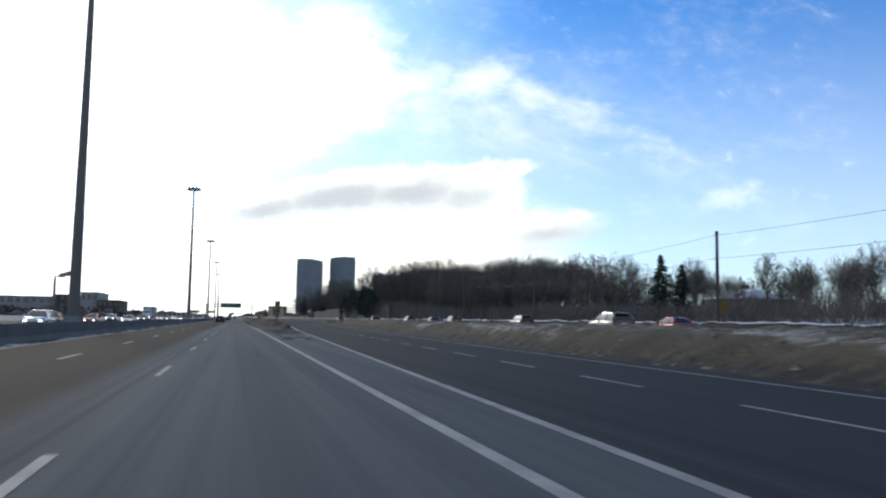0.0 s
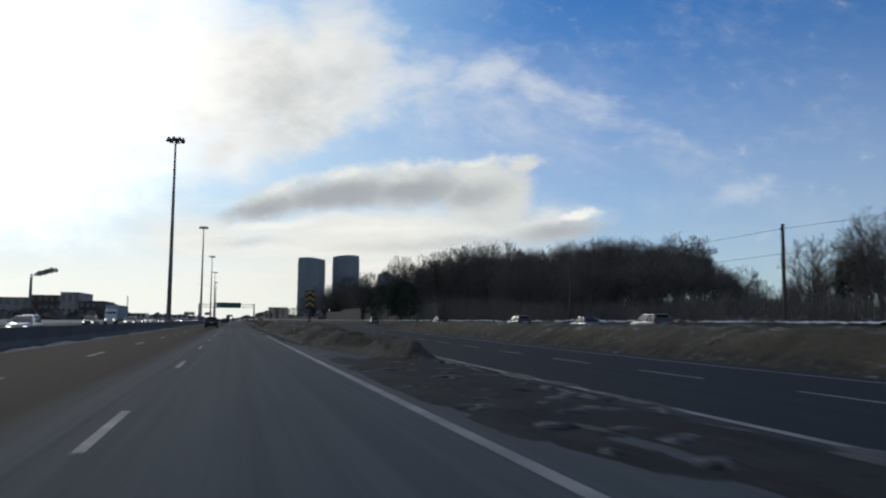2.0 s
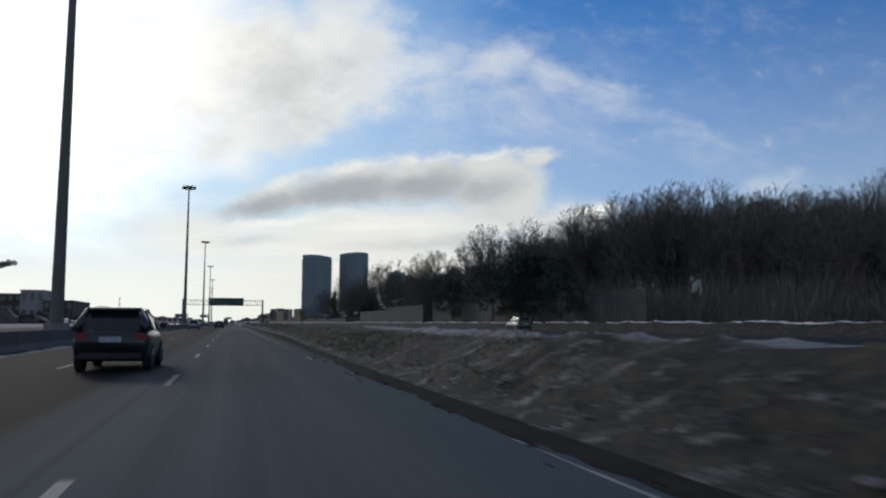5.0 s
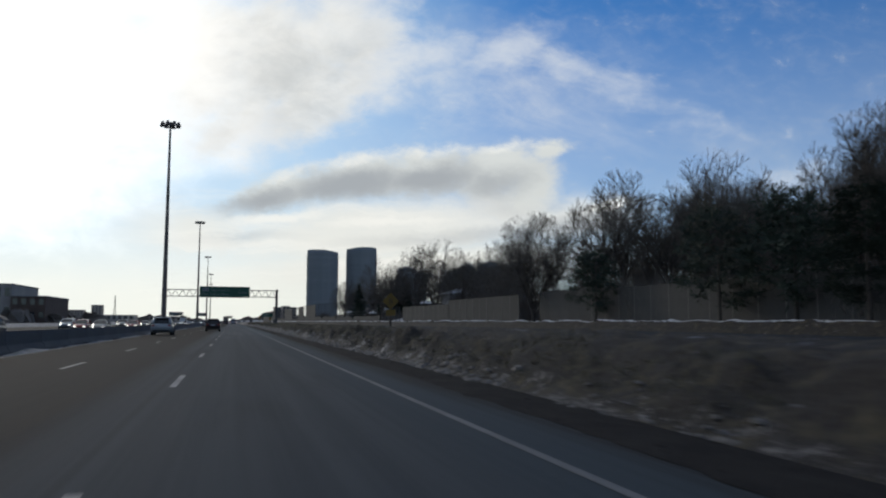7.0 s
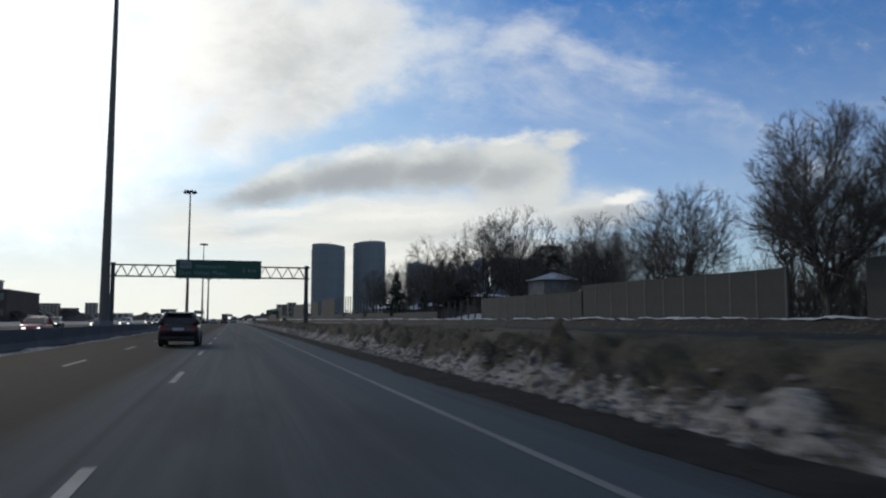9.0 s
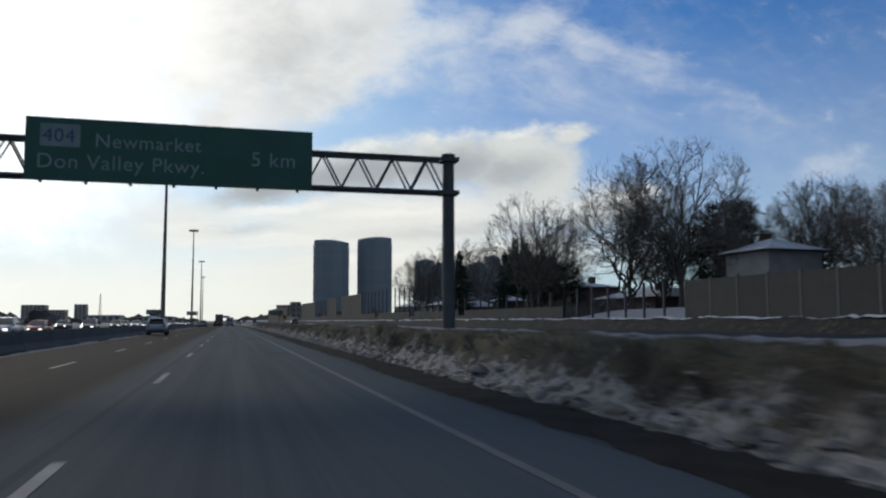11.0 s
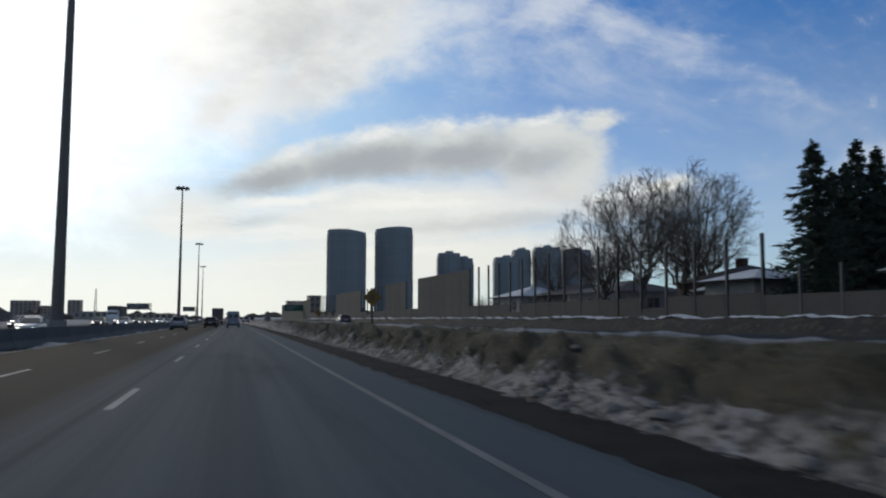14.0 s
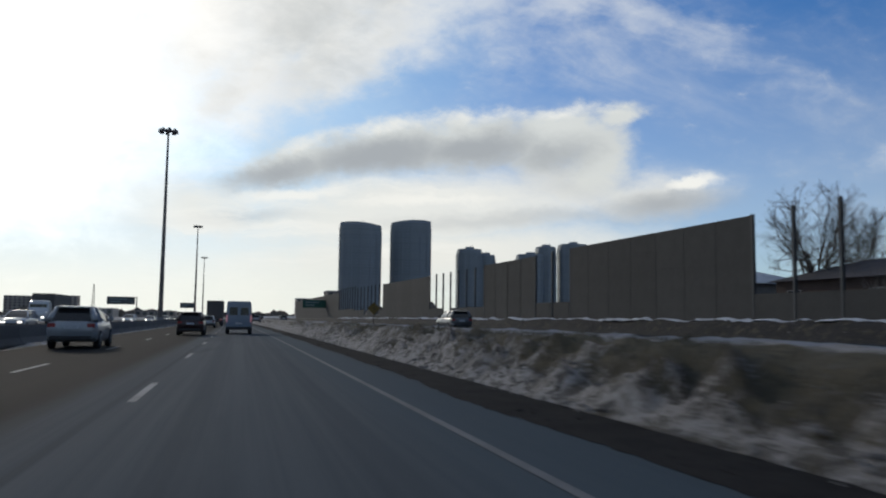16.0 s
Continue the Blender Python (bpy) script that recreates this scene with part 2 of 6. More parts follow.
# ---- materials ----
def material(name, colors, scale=1.0, rough=0.8, metal=0.0, bump=0.0, fine=12.0, stretch=(1, 1, 1), spec=0.5, coat=0.0, per_object=0.0):
    """A surface whose colour wanders between two or three tones at two scales, with fine relief."""
    mat = bpy.data.materials.new(name)
    mat.use_nodes = True
    nt = mat.node_tree
    Node.tree = nt
    bsdf = nt.nodes["Principled BSDF"]
    place = nt.nodes.new("ShaderNodeTexCoord").outputs["Object"]
    mapping = nt.nodes.new("ShaderNodeMapping")
    mapping.inputs["Scale"].default_value = stretch
    link(place, mapping.inputs["Vector"])
    at = mapping.outputs[0]
    big, _ = noise_at(at, scale, 6.0, 0.6)
    small, _ = noise_at(at, scale * fine, 4.0, 0.6)
    colors = list(colors) + [colors[-1]] * (3 - len(colors))
    c = blend(big.smooth(0.35, 0.65), colors[0], colors[1])
    c = blend(small.smooth(0.5, 0.75) * 0.6, c, colors[2])
    if per_object:
        info = Node(nt.nodes.new("ShaderNodeObjectInfo").outputs["Random"])
        c = blend(1.0, c, combine(*[info * per_object + (1 - per_object / 2)] * 3), "MULTIPLY")
    link(c, bsdf.inputs["Base Color"])
    link(small * 0.16 + (rough - 0.08), bsdf.inputs["Roughness"])
    bsdf.inputs["Metallic"].default_value = metal
    bsdf.inputs["Specular IOR Level"].default_value = spec
    bsdf.inputs["Coat Weight"].default_value = coat
    if bump:
        b = nt.nodes.new("ShaderNodeBump")
        b.inputs["Strength"].default_value, b.inputs["Distance"].default_value = 0.7, bump
        link(small * 0.6 + big * 0.4, b.inputs["Height"])
        link(b.outputs[0], bsdf.inputs["Normal"])
    return mat


def asphalt_material(name, base, dust, dark):
    """Worn winter asphalt: salt-dusted bands along the lanes, darker tyre tracks and seams, patches."""
    mat = bpy.data.materials.new(name)
    mat.use_nodes = True
    nt = mat.node_tree
    Node.tree = nt
    bsdf = nt.nodes["Principled BSDF"]
    place = nt.nodes.new("ShaderNodeTexCoord").outputs["Object"]
    x, y, z = parts_of(place)
    lanes, _ = noise_at(combine(x * 1.4, y * 0.012), 1.0, 5.0, 0.65)
    streak, _ = noise_at(combine(x * 6.0, y * 0.05), 1.0, 5.0, 0.7)
    patch, _ = noise_at(combine(x * 0.35, y * 0.05), 1.0, 5.0, 0.6)
    grain, _ = noise_at(place, 30.0, 4.0, 0.7)
    c = blend(lanes.smooth(0.35, 0.68), base, dust)
    c = blend(patch.smooth(0.55, 0.72) * 0.6, c, dark)
    c = blend(streak.smooth(0.6, 0.8) * 0.5, c, dark)
    wander, _ = noise_at(combine(y * 0.02, x * 0.1), 1.0, 3.0, 0.5)
    lane = x + (wander - 0.5) * 0.5
    for track, width, strength in ((-0.77, 0.2, 0.5), (0.86, 0.23, 0.4), (-2.8, 0.23, 0.35), (-4.25, 0.23, 0.35)):
        off = Node.op("ABSOLUTE", lane - track)
        c = blend(off.smooth(width, 0.0) * streak.smooth(0.3, 0.7) * strength, c, dust)
    # lanes left of the line blend to a near-black brown
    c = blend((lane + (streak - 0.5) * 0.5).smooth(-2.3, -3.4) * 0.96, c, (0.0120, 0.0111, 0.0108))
    c = blend(lane.smooth(0.8, 2.0) * lane.smooth(5.4, 3.6) * y.smooth(100, 190) * (0.45 + 0.5 * streak), c, (0.064, 0.086, 0.10))
    c = blend(y.smooth(173, 211) * y.smooth(326, 288) * 0.4, c, (0.026, 0.028, 0.03))
    c = blend(lane.smooth(4.2, 5.6) * 0.6, c, (0.033, 0.037, 0.042))
    seam = Node.op("ABSOLUTE", lane + 2.1)
    c = blend(seam.smooth(0.09, 0.02) * 0.25, c, (0.014, 0.014, 0.015))
    dirt = (lane - 0.55 * y.smooth(262, 371) + (streak - 0.5) * 0.9 + (patch - 0.5) * 1.2 + (grain - 0.5) * 0.5).smooth(2.45, 3.5) * y.smooth(98, 125) * x.smooth(9.0, 8.0)
    c = blend(dirt * 0.9, c, (0.026, 0.023, 0.021))
    c = blend(grain.smooth(0.55, 0.75) * 0.16, c, dust)
    link(c, bsdf.inputs["Base Color"])
    link(0.78 + streak * 0.2, bsdf.inputs["Roughness"])
    bsdf.inputs["Specular IOR Level"].default_value = 0.05
    b = nt.nodes.new("ShaderNodeBump")
    b.inputs["Strength"].default_value, b.inputs["Distance"].default_value = 0.5, 0.01
    link(grain, b.inputs["Height"])
    link(b.outputs[0], bsdf.inputs["Normal"])
    return mat


def ground_material():
    """Winter verge: dead grass and soil with wind-blown snow lying in patches, gritty slush where ploughs throw it."""
    mat = bpy.data.materials.new("winter_verge")
    mat.use_nodes = True
    nt = mat.node_tree
    Node.tree = nt
    bsdf = nt.nodes["Principled BSDF"]
    place = nt.nodes.new("ShaderNodeTexCoord").outputs["Object"]
    paint = nt.nodes.new("ShaderNodeVertexColor")
    paint.layer_name = "cover"
    snowy, gritty, sooty = parts_of(paint.outputs[0])
    big, _ = noise_at(place, 0.35, 6.0, 0.65)
    mid, _ = noise_at(place, 1.7, 6.0, 0.65)
    fine, _ = noise_at(place, 14.0, 5.0, 0.7)
    grass = blend(big.smooth(0.38, 0.62), (0.094, 0.081, 0.053), (0.134, 0.113, 0.074))
    grass = blend(fine.smooth(0.45, 0.7), grass, (0.026, 0.024, 0.017))
    soil = blend(fine.smooth(0.4, 0.7), (0.031, 0.027, 0.024), (0.068, 0.060, 0.052))
    c = blend(gritty * mid.smooth(0.3, 0.6), grass, soil)
    clean = blend(fine.smooth(0.35, 0.75), (0.33, 0.345, 0.375), (0.20, 0.21, 0.225))
    dirty = blend(fine.smooth(0.35, 0.7), (0.44, 0.41, 0.385), (0.24, 0.215, 0.195))
    pit, _ = noise_at(place, 3.4, 4.0, 0.6, 0.5)
    dirty = blend(pit.smooth(0.48, 0.60) * 0.85, dirty, (0.062, 0.055, 0.047))
    white = blend(sooty, clean, dirty)
    lies = (snowy + (mid - 0.5) * 1.2 + (fine - 0.5) * 0.8 + (big - 0.5) * 0.7).smooth(0.42, 0.62)
    c = blend(lies, c, white)
    link(c, bsdf.inputs["Base Color"])
    bsdf.inputs["Roughness"].default_value = 0.9
    bsdf.inputs["Specular IOR Level"].default_value = 0.2
    b = nt.nodes.new("ShaderNodeBump")
    b.inputs["Strength"].default_value, b.inputs["Distance"].default_value = 1.0, 0.14
    link(fine * 0.5 + mid * 0.6 - pit * 0.5, b.inputs["Height"])
    link(b.outputs[0], bsdf.inputs["Normal"])
    return mat


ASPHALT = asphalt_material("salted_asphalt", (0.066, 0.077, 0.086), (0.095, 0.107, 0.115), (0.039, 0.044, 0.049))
# dark ramp asphalt; the collector lanes' shade is also put into this tone
ASPHALT_DARK = asphalt_material("dark_asphalt", (0.027, 0.032, 0.037), (0.040, 0.046, 0.052), (0.019, 0.022, 0.025))
VERGE = ground_material()
LINE_WHITE = material("worn_road_paint", [(0.27, 0.27, 0.265), (0.17, 0.17, 0.17), (0.10, 0.10, 0.10)], 0.8, 0.8, fine=20)
SLUSH = material("grey_slush", [(0.24, 0.24, 0.25), (0.10, 0.10, 0.10), (0.42, 0.43, 0.45)], 1.3, 0.75, bump=0.03)
SNOW = material("roof_snow", [(0.56, 0.57, 0.58), (0.42, 0.425, 0.44), (0.64, 0.645, 0.66)], 0.6, 0.8, bump=0.03)
CONCRETE = material("weathered_concrete", [(0.24, 0.24, 0.24), (0.17, 0.17, 0.175), (0.11, 0.11, 0.11)], 0.5, 0.85, bump=0.01, stretch=(1, 1, 2.5))
# panel tone set darker than its concrete to hold the trees' shade
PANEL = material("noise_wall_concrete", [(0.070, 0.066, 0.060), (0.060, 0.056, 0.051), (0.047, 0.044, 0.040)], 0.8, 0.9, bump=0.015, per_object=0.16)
STEEL_POST = material("galvanised_post", [(0.085, 0.087, 0.09), (0.07, 0.072, 0.074), (0.05, 0.051, 0.054)], 1.5, 0.65, metal=0.3)
MAST = material("mast_steel", [(0.17, 0.145, 0.13), (0.15, 0.13, 0.118), (0.13, 0.11, 0.10)], 0.3, 0.7, metal=0.1, stretch=(1, 1, 0.2))
# pale bluish-grey tower tones, with the distance haze put into the colour
TOWER_GLASS = material("tower_glass", [(0.185, 0.21, 0.23), (0.225, 0.25, 0.27), (0.15, 0.175, 0.19)], 0.15, 0.35, spec=0.5, per_object=0.12)
TOWER_SLAB = material("tower_concrete", [(0.27, 0.295, 0.32), (0.25, 0.275, 0.30), (0.21, 0.235, 0.26)], 0.1, 0.8)
SIGN_GREEN = material("sign_green", [(0.008, 0.075, 0.048), (0.012, 0.09, 0.06), (0.01, 0.06, 0.04)], 0.7, 0.5)
SIGN_WHITE = material("faded_sign_white", [(0.24, 0.29, 0.28), (0.17, 0.22, 0.21), (0.11, 0.15, 0.14)], 1.5, 0.5)
SIGN_BLUE = material("shield_blue", [(0.03, 0.05, 0.16), (0.03, 0.05, 0.13)], 1.5, 0.5)
SIGN_BACK = material("sign_aluminium", [(0.12, 0.13, 0.13), (0.09, 0.1, 0.1)], 1.0, 0.5, metal=0.6)
YELLOW = material("sign_yellow", [(0.44, 0.26, 0.015), (0.38, 0.22, 0.015), (0.28, 0.17, 0.02)], 1.2, 0.5)
BLACK = material("matt_black", [(0.015, 0.015, 0.016), (0.025, 0.025, 0.026)], 2.0, 0.6)
BARK = material("winter_bark", [(0.10, 0.082, 0.068), (0.07, 0.06, 0.05), (0.14, 0.12, 0.10)], 2.5, 0.95, bump=0.02, stretch=(1, 1, 0.3), per_object=0.4)
TWIG = material("bare_twigs", [(0.145, 0.124, 0.107), (0.11, 0.095, 0.082), (0.185, 0.16, 0.138)], 0.4, 0.95, per_object=0.5)
NEEDLES = material("spruce_needles", [(0.024, 0.036, 0.024), (0.038, 0.053, 0.034), (0.017, 0.026, 0.018)], 0.8, 0.9, per_object=0.3)
GRASS = material("dead_grass", [(0.15, 0.132, 0.082), (0.115, 0.102, 0.063), (0.08, 0.071, 0.045)], 0.25, 0.9)
BRICK_WALL = material("house_brick", [(0.09, 0.06, 0.048), (0.07, 0.048, 0.038), (0.12, 0.09, 0.075)], 1.0, 0.9, bump=0.01, per_object=0.2)
STUCCO = material("house_stucco", [(0.26, 0.25, 0.235), (0.21, 0.205, 0.195)], 0.8, 0.9, per_object=0.2)
SHINGLE = material("dark_shingle", [(0.05, 0.045, 0.045), (0.07, 0.06, 0.06)], 1.0, 0.9, bump=0.01)
WINDOW_GLASS = material("dark_window_glass", [(0.02, 0.025, 0.03), (0.03, 0.036, 0.042)], 0.5, 0.12, spec=0.8)
WOOD_POLE = material("weathered_pole", [(0.09, 0.07, 0.055), (0.065, 0.052, 0.042)], 1.0, 0.9, stretch=(1, 1, 0.1))
GRAVEL = material("wet_gravel", [(0.023, 0.021, 0.020), (0.034, 0.031, 0.028), (0.060, 0.055, 0.050)], 1.2, 0.9, bump=0.05, fine=18, spec=0.03)
CLOD = material("frozen_dirty_snow", [(0.20, 0.182, 0.163), (0.10, 0.09, 0.08), (0.26, 0.24, 0.22)], 2.2, 0.9, bump=0.02)
LINE_FADED = material("faded_road_paint", [(0.13, 0.133, 0.136), (0.09, 0.093, 0.095), (0.068, 0.07, 0.073)], 0.8, 0.85, fine=20)
# sign yellow darkened to hold the shade of a plate lit from behind
SHADED_YELLOW = material("dull_sign_yellow", [(0.19, 0.115, 0.015), (0.16, 0.095, 0.014), (0.12, 0.07, 0.013)], 1.2, 0.6)
BARRIER_CONCRETE = material("stained_barrier_concrete", [(0.115, 0.108, 0.102), (0.085, 0.08, 0.076), (0.055, 0.052, 0.05)], 0.5, 0.9, bump=0.01, stretch=(1, 0.4, 2.5))
GORE_RUBBLE = material("gore_rubble", [(0.031, 0.030, 0.0297), (0.044, 0.0445, 0.046), (0.084, 0.089, 0.096)], 1.1, 0.92, bump=0.05, stretch=(1.6, 0.45, 1), spec=0.04)
THIN_SLUSH = material("thin_grey_slush", [(0.066, 0.071, 0.077), (0.036, 0.038, 0.041), (0.12, 0.127, 0.138)], 3.0, 0.8, bump=0.03)
LIGHT_POST = material("pale_panel_post", [(0.14, 0.134, 0.122), (0.115, 0.11, 0.10), (0.09, 0.084, 0.077)], 0.8, 0.9)

# ---- mesh helpers ----
def mesh_object(name, verts, faces, mat, parent=None, label="", smooth=False):
    me = bpy.data.meshes.new(name)
    me.from_pydata([tuple(v) for v in verts], [], [tuple(f) for f in faces])
    if mat:
        me.materials.append(mat)
    if smooth:
        me.shade_smooth()
    ob = new(name, me)
    if parent:
        ob.parent = parent
    if label:
        ob["label"] = label
    return ob


def part(name, bm, mat, parent=None, label="", smooth=False):
    me = bpy.data.meshes.new(name)
    bm.normal_update()
    bm.to_mesh(me)
    bm.free()
    me.materials.append(mat)
    if smooth:
        me.shade_smooth()
    ob = new(name, me)
    if parent:
        ob.parent = parent
    if label:
        ob["label"] = label
    return ob


def thing(name, m, label, category, group="", kind=""):
    ob = new(name)
    ob.matrix_basis = m
    ob.empty_display_size = 0.2
    return tagged(ob, label, category, group, kind)


def box(bm, x0, x1, y0, y1, z0, z1, bevel=0.0):
    vs = [bm.verts.new(p) for p in ((x0, y0, z0), (x1, y0, z0), (x1, y1, z0), (x0, y1, z0), (x0, y0, z1), (x1, y0, z1), (x1, y1, z1), (x0, y1, z1))]
    fs = [bm.faces.new([vs[i] for i in f]) for f in ((3, 2, 1, 0), (4, 5, 6, 7), (0, 1, 5, 4), (1, 2, 6, 5), (2, 3, 7, 6), (3, 0, 4, 7))]
    if bevel:
        edges = list({e for f in fs for e in f.edges})
        bmesh.ops.bevel(bm, geom=edges, offset=bevel, segments=2, affect="EDGES")
    return bm


def boxes(*rows, bevel=0.0):
    bm = bmesh.new()
    for r in rows:
        box(bm, *r, bevel=bevel)
    return bm


def tube(bm, a, b, ra, rb, sides=8, caps=True):
    a, b = Vector(a), Vector(b)
    axis = (b - a).normalized()
    p = axis.orthogonal().normalized()
    q = axis.cross(p)
    rings = []
    for c, r in ((a, ra), (b, rb)):
        rings.append([bm.verts.new(c + (p * math.cos(k * math.tau / sides) + q * math.sin(k * math.tau / sides)) * r) for k in range(sides)])
    for k in range(sides):
        bm.faces.new((rings[0][k], rings[0][(k + 1) % sides], rings[1][(k + 1) % sides], rings[1][k]))
    if caps:
        bm.faces.new(rings[0][::-1])
        bm.faces.new(rings[1])
    return bm


def loft(bm, rings):
    rows = [[bm.verts.new(p) for p in ring] for ring in rings]
    n = len(rows[0])
    for a, b in zip(rows, rows[1:]):
        for k in range(n):
            bm.faces.new((a[k], a[(k + 1) % n], b[(k + 1) % n], b[k]))
    bm.faces.new(rows[0][::-1])
    bm.faces.new(rows[-1])
    return bm


def smoothstep(a, b, x):
    t = min(1.0, max(0.0, (x - a) / (b - a)))
    return t * t * (3 - 2 * t)


def mix(a, b, t):
    return a + (b - a) * t


# ---- the plan: x to the right of the driving lane, y along the road ----
K = 1.28  # metres to one unit of the sketch plan on which trees, houses and far things are set out
LINE_L1, LINE_L2, LINE_L3, LINE_R = -1.87, -5.18, -8.5, 2.15
BARRIER_X = -9.33


def bend(y):
    return -max(0.0, y - 512) ** 2 / 25600


def wall_x(y):
    if y < 358:
        return 45.9 + (358 - y) * 0.02
    if y < 717:
        return 45.9 - (y - 358) * 0.056
    return 25.8 + bend(y) - bend(717)


def ramp_l(y):
    return 3.2 + 0.0365 * y + 0.0002 * max(0.0, min(y, 150) - 85) ** 2


def ramp_r(y):
    return ramp_l(y) + 7.5


def coll_r(y):
    return wall_x(y) - 6.4


def coll_l(y):
    return mix(coll_r(y) - 22.0, 11.6 + bend(y), smoothstep(190, 290, y))


def ramp_z(y):
    return 0.45 * smoothstep(78, 215, y)


def coll_z(y):
    return 0.45


def express_r(y):
    shoulder = 2.8 + 1.4 * smoothstep(180, 262, y) + bend(y)
    nose = mix(ramp_l(y), 4.15, smoothstep(87, 92.5, y))
    return mix(nose, shoulder, smoothstep(92, 112, y))


def ramp_side(y):
    """The margin between the mound and the ramp's edge line."""
    return mix(0.2, 0.9, smoothstep(110, 170, y))


def lump(x, y, z=0.0):
    return noise.fractal(Vector((x, y, z)), 1.0, 2.0, 4)


def verge_height(x, y):
    """The height of the open ground."""
    b = bend(y)
    if x <= express_r(y) + 0.05 and x > -34 + b:
        return -0.12
    if x <= -34 + b:
        return 0.1 + 0.25 * smoothstep(-36, -46, x - b) + 0.1 * lump(x * 0.1, y * 0.1)
    xc = coll_l(y)
    xr = min(ramp_l(y), xc)
    z_far = ramp_z(y)
    if x < xr - ramp_side(y):  # mound between the express lanes and the ramp or the collector lanes
        x0, x1 = express_r(y) + 0.1, xr - ramp_side(y)
        w = x1 - x0
        if w < 0.4:
            return -0.012
        s = (x - x0) / w
        top = (0.66 * smoothstep(89.0, 94.0, y) + 0.36 * smoothstep(105, 124, y)) * min(1.0, w / 1.9)
        run = mix(3.3, 2.25, smoothstep(192, 275, y)) + 0.6 * lump(y * 0.2, 3.0) + 0.5 * smoothstep(205, 300, y) * lump(y * 0.9, 7.0)
        rise = smoothstep(0.0, min(0.62, run / w), s)
        low = math.exp(-((x - x0 - 0.9) / 0.8) ** 2)
        clods = (abs(lump(x * 1.3, y * 0.8, 9)) * 0.52 + abs(lump(x * 2.9, y * 2.1, 4)) * 0.32 - 0.16) * (0.35 + 1.15 * low)
        calm = mix(1.0, 0.45, smoothstep(205, 307, y) * smoothstep(1.2, 2.0, x - x0))
        rough = (lump(x * 0.6, y * 0.30) * 0.17 + lump(x * 1.9, y * 1.3, 5) * 0.08 + clods * mix(0.55, 1.0, smoothstep(166, 282, y))) * calm
        chunks = smoothstep(218, 307, y) * low * (0.46 * abs(lump(x * 1.0, y * 0.8, 21)) + 0.26 * abs(lump(x * 2.3, y * 1.7, 13)) - 0.12)
        z = top * rise - 0.03 + ((rough + chunks) * min(1.0, 4 * s * top))
        return mix(z, z_far - 0.05, smoothstep(max(0.6, 1 - 2.2 / w), 1.0, s))
    if ramp_l(y) < xc and x < min(ramp_r(y) + 0.9, xc):
        return z_far - 0.14
    if x < xc - 0.3:  # mound between the ramp and the collector lanes
        x0, x1 = ramp_r(y) + 0.9, xc - 0.3
        w = x1 - x0
        if w < 0.4:
            return z_far - 0.1
        s = (x - x0) / w
        rough = lump(x * 0.6, y * 0.3) * 0.20 + lump(x * 1.8, y * 1.1, 5) * 0.13
        bite = 0.9 * abs(lump(y * 0.22, 4.0)) + 0.35 * lump(y * 0.8, 8.0)  # scalloped by the ploughs
        hump = smoothstep(min(0.2, max(0.0, bite / w)), min(0.5, (2.6 + bite) / w), s) * (1 - smoothstep(0.6, 1.0, s))
        return mix(z_far, 0.45, s) - 0.06 + hump * (0.98 * min(1, w / 4.0) + rough)
    if x < coll_r(y):
        return 0.33
    d = x - coll_r(y)
    ridge = math.exp(-((d - 2.3) / 1.2) ** 2) * (1.08 + 0.16 * lump(x * 0.8, y * 0.3) + 0.12 * lump(x * 2, y * 1.6))
    back = 0.38 + 0.95 * smoothstep(1.5, 6.4, d) + 1.5 * smoothstep(6.4, 51, d) + 0.12 * lump(x * 0.3, y * 0.3)
    back += (1.3 * smoothstep(430, 440, y) * smoothstep(474, 462, y) + 0.9 * smoothstep(535, 550, y)) * smoothstep(7.0, 15.0, d)
    return back + ridge * smoothstep(0.0, 1.0, d)


def cover(x, y):
    """How much snow, how much grit, and how sooty the snow is at a place."""
    if x < -34:
        return 0.62, 0.2, 0.3
    xr = min(ramp_l(y), coll_l(y)) - ramp_side(y)
    x0 = express_r(y)
    if x < xr:
        s = x - x0
        w = max(0.5, xr - x0)
        late = smoothstep(250, 335, y)
        crest = min(0.62 * w, mix(3.2, 2.35, late))
        snow = mix(0.36, 0.28, late) - 0.24 * (1 - smoothstep(100, 130, y)) + 0.20 * smoothstep(528, 560, y)
        snow += 0.40 * math.exp(-((s - 0.65) / 0.72) ** 2) * (0.12 + 0.88 * late) * (1.0 - 0.35 * smoothstep(467, 502, y))
        snow += mix(0.34, 0.95, smoothstep(325, 395, y)) * smoothstep(crest - 0.25, crest + 0.5, s)
        grassy = smoothstep(205, 240, y) * (1 - 0.4 * smoothstep(340, 400, y)) * (1 - smoothstep(520, 560, y))  # a stretch where the slope lies bare above the clods
        snow -= grassy * (0.30 * smoothstep(0.75, 1.25, s + 0.5 * lump(y * 0.5, 2.0)) + 0.12 * (1 - smoothstep(340, 400, y)) * smoothstep(crest - 0.25, crest + 0.5, s))
        return snow, mix(1.4, 1.0 - smoothstep(0.8, 2.0, s), late), 1.0 - 0.85 * smoothstep(crest, crest + 1.1, s)
    if x < coll_l(y):
        s = x - ramp_r(y)
        pale = smoothstep(0.05, 0.5, lump(y * 0.12, s * 0.5, 12))
        return 0.10 + (0.16 + 0.26 * pale) * smoothstep(1.7, 2.8, s) + 0.15 * smoothstep(2.7, 3.7, s), 1.5 - 1.3 * smoothstep(1.4, 2.5, s), 1.0
    d = x - coll_r(y)
    return 0.20 + 0.52 * smoothstep(2.2, 2.9, d) + 0.1 * smoothstep(6.4, 11, d), 1.6 - 1.2 * smoothstep(2.8, 4.0, d), 0.9 - 0.8 * smoothstep(2.3, 3.3, d)


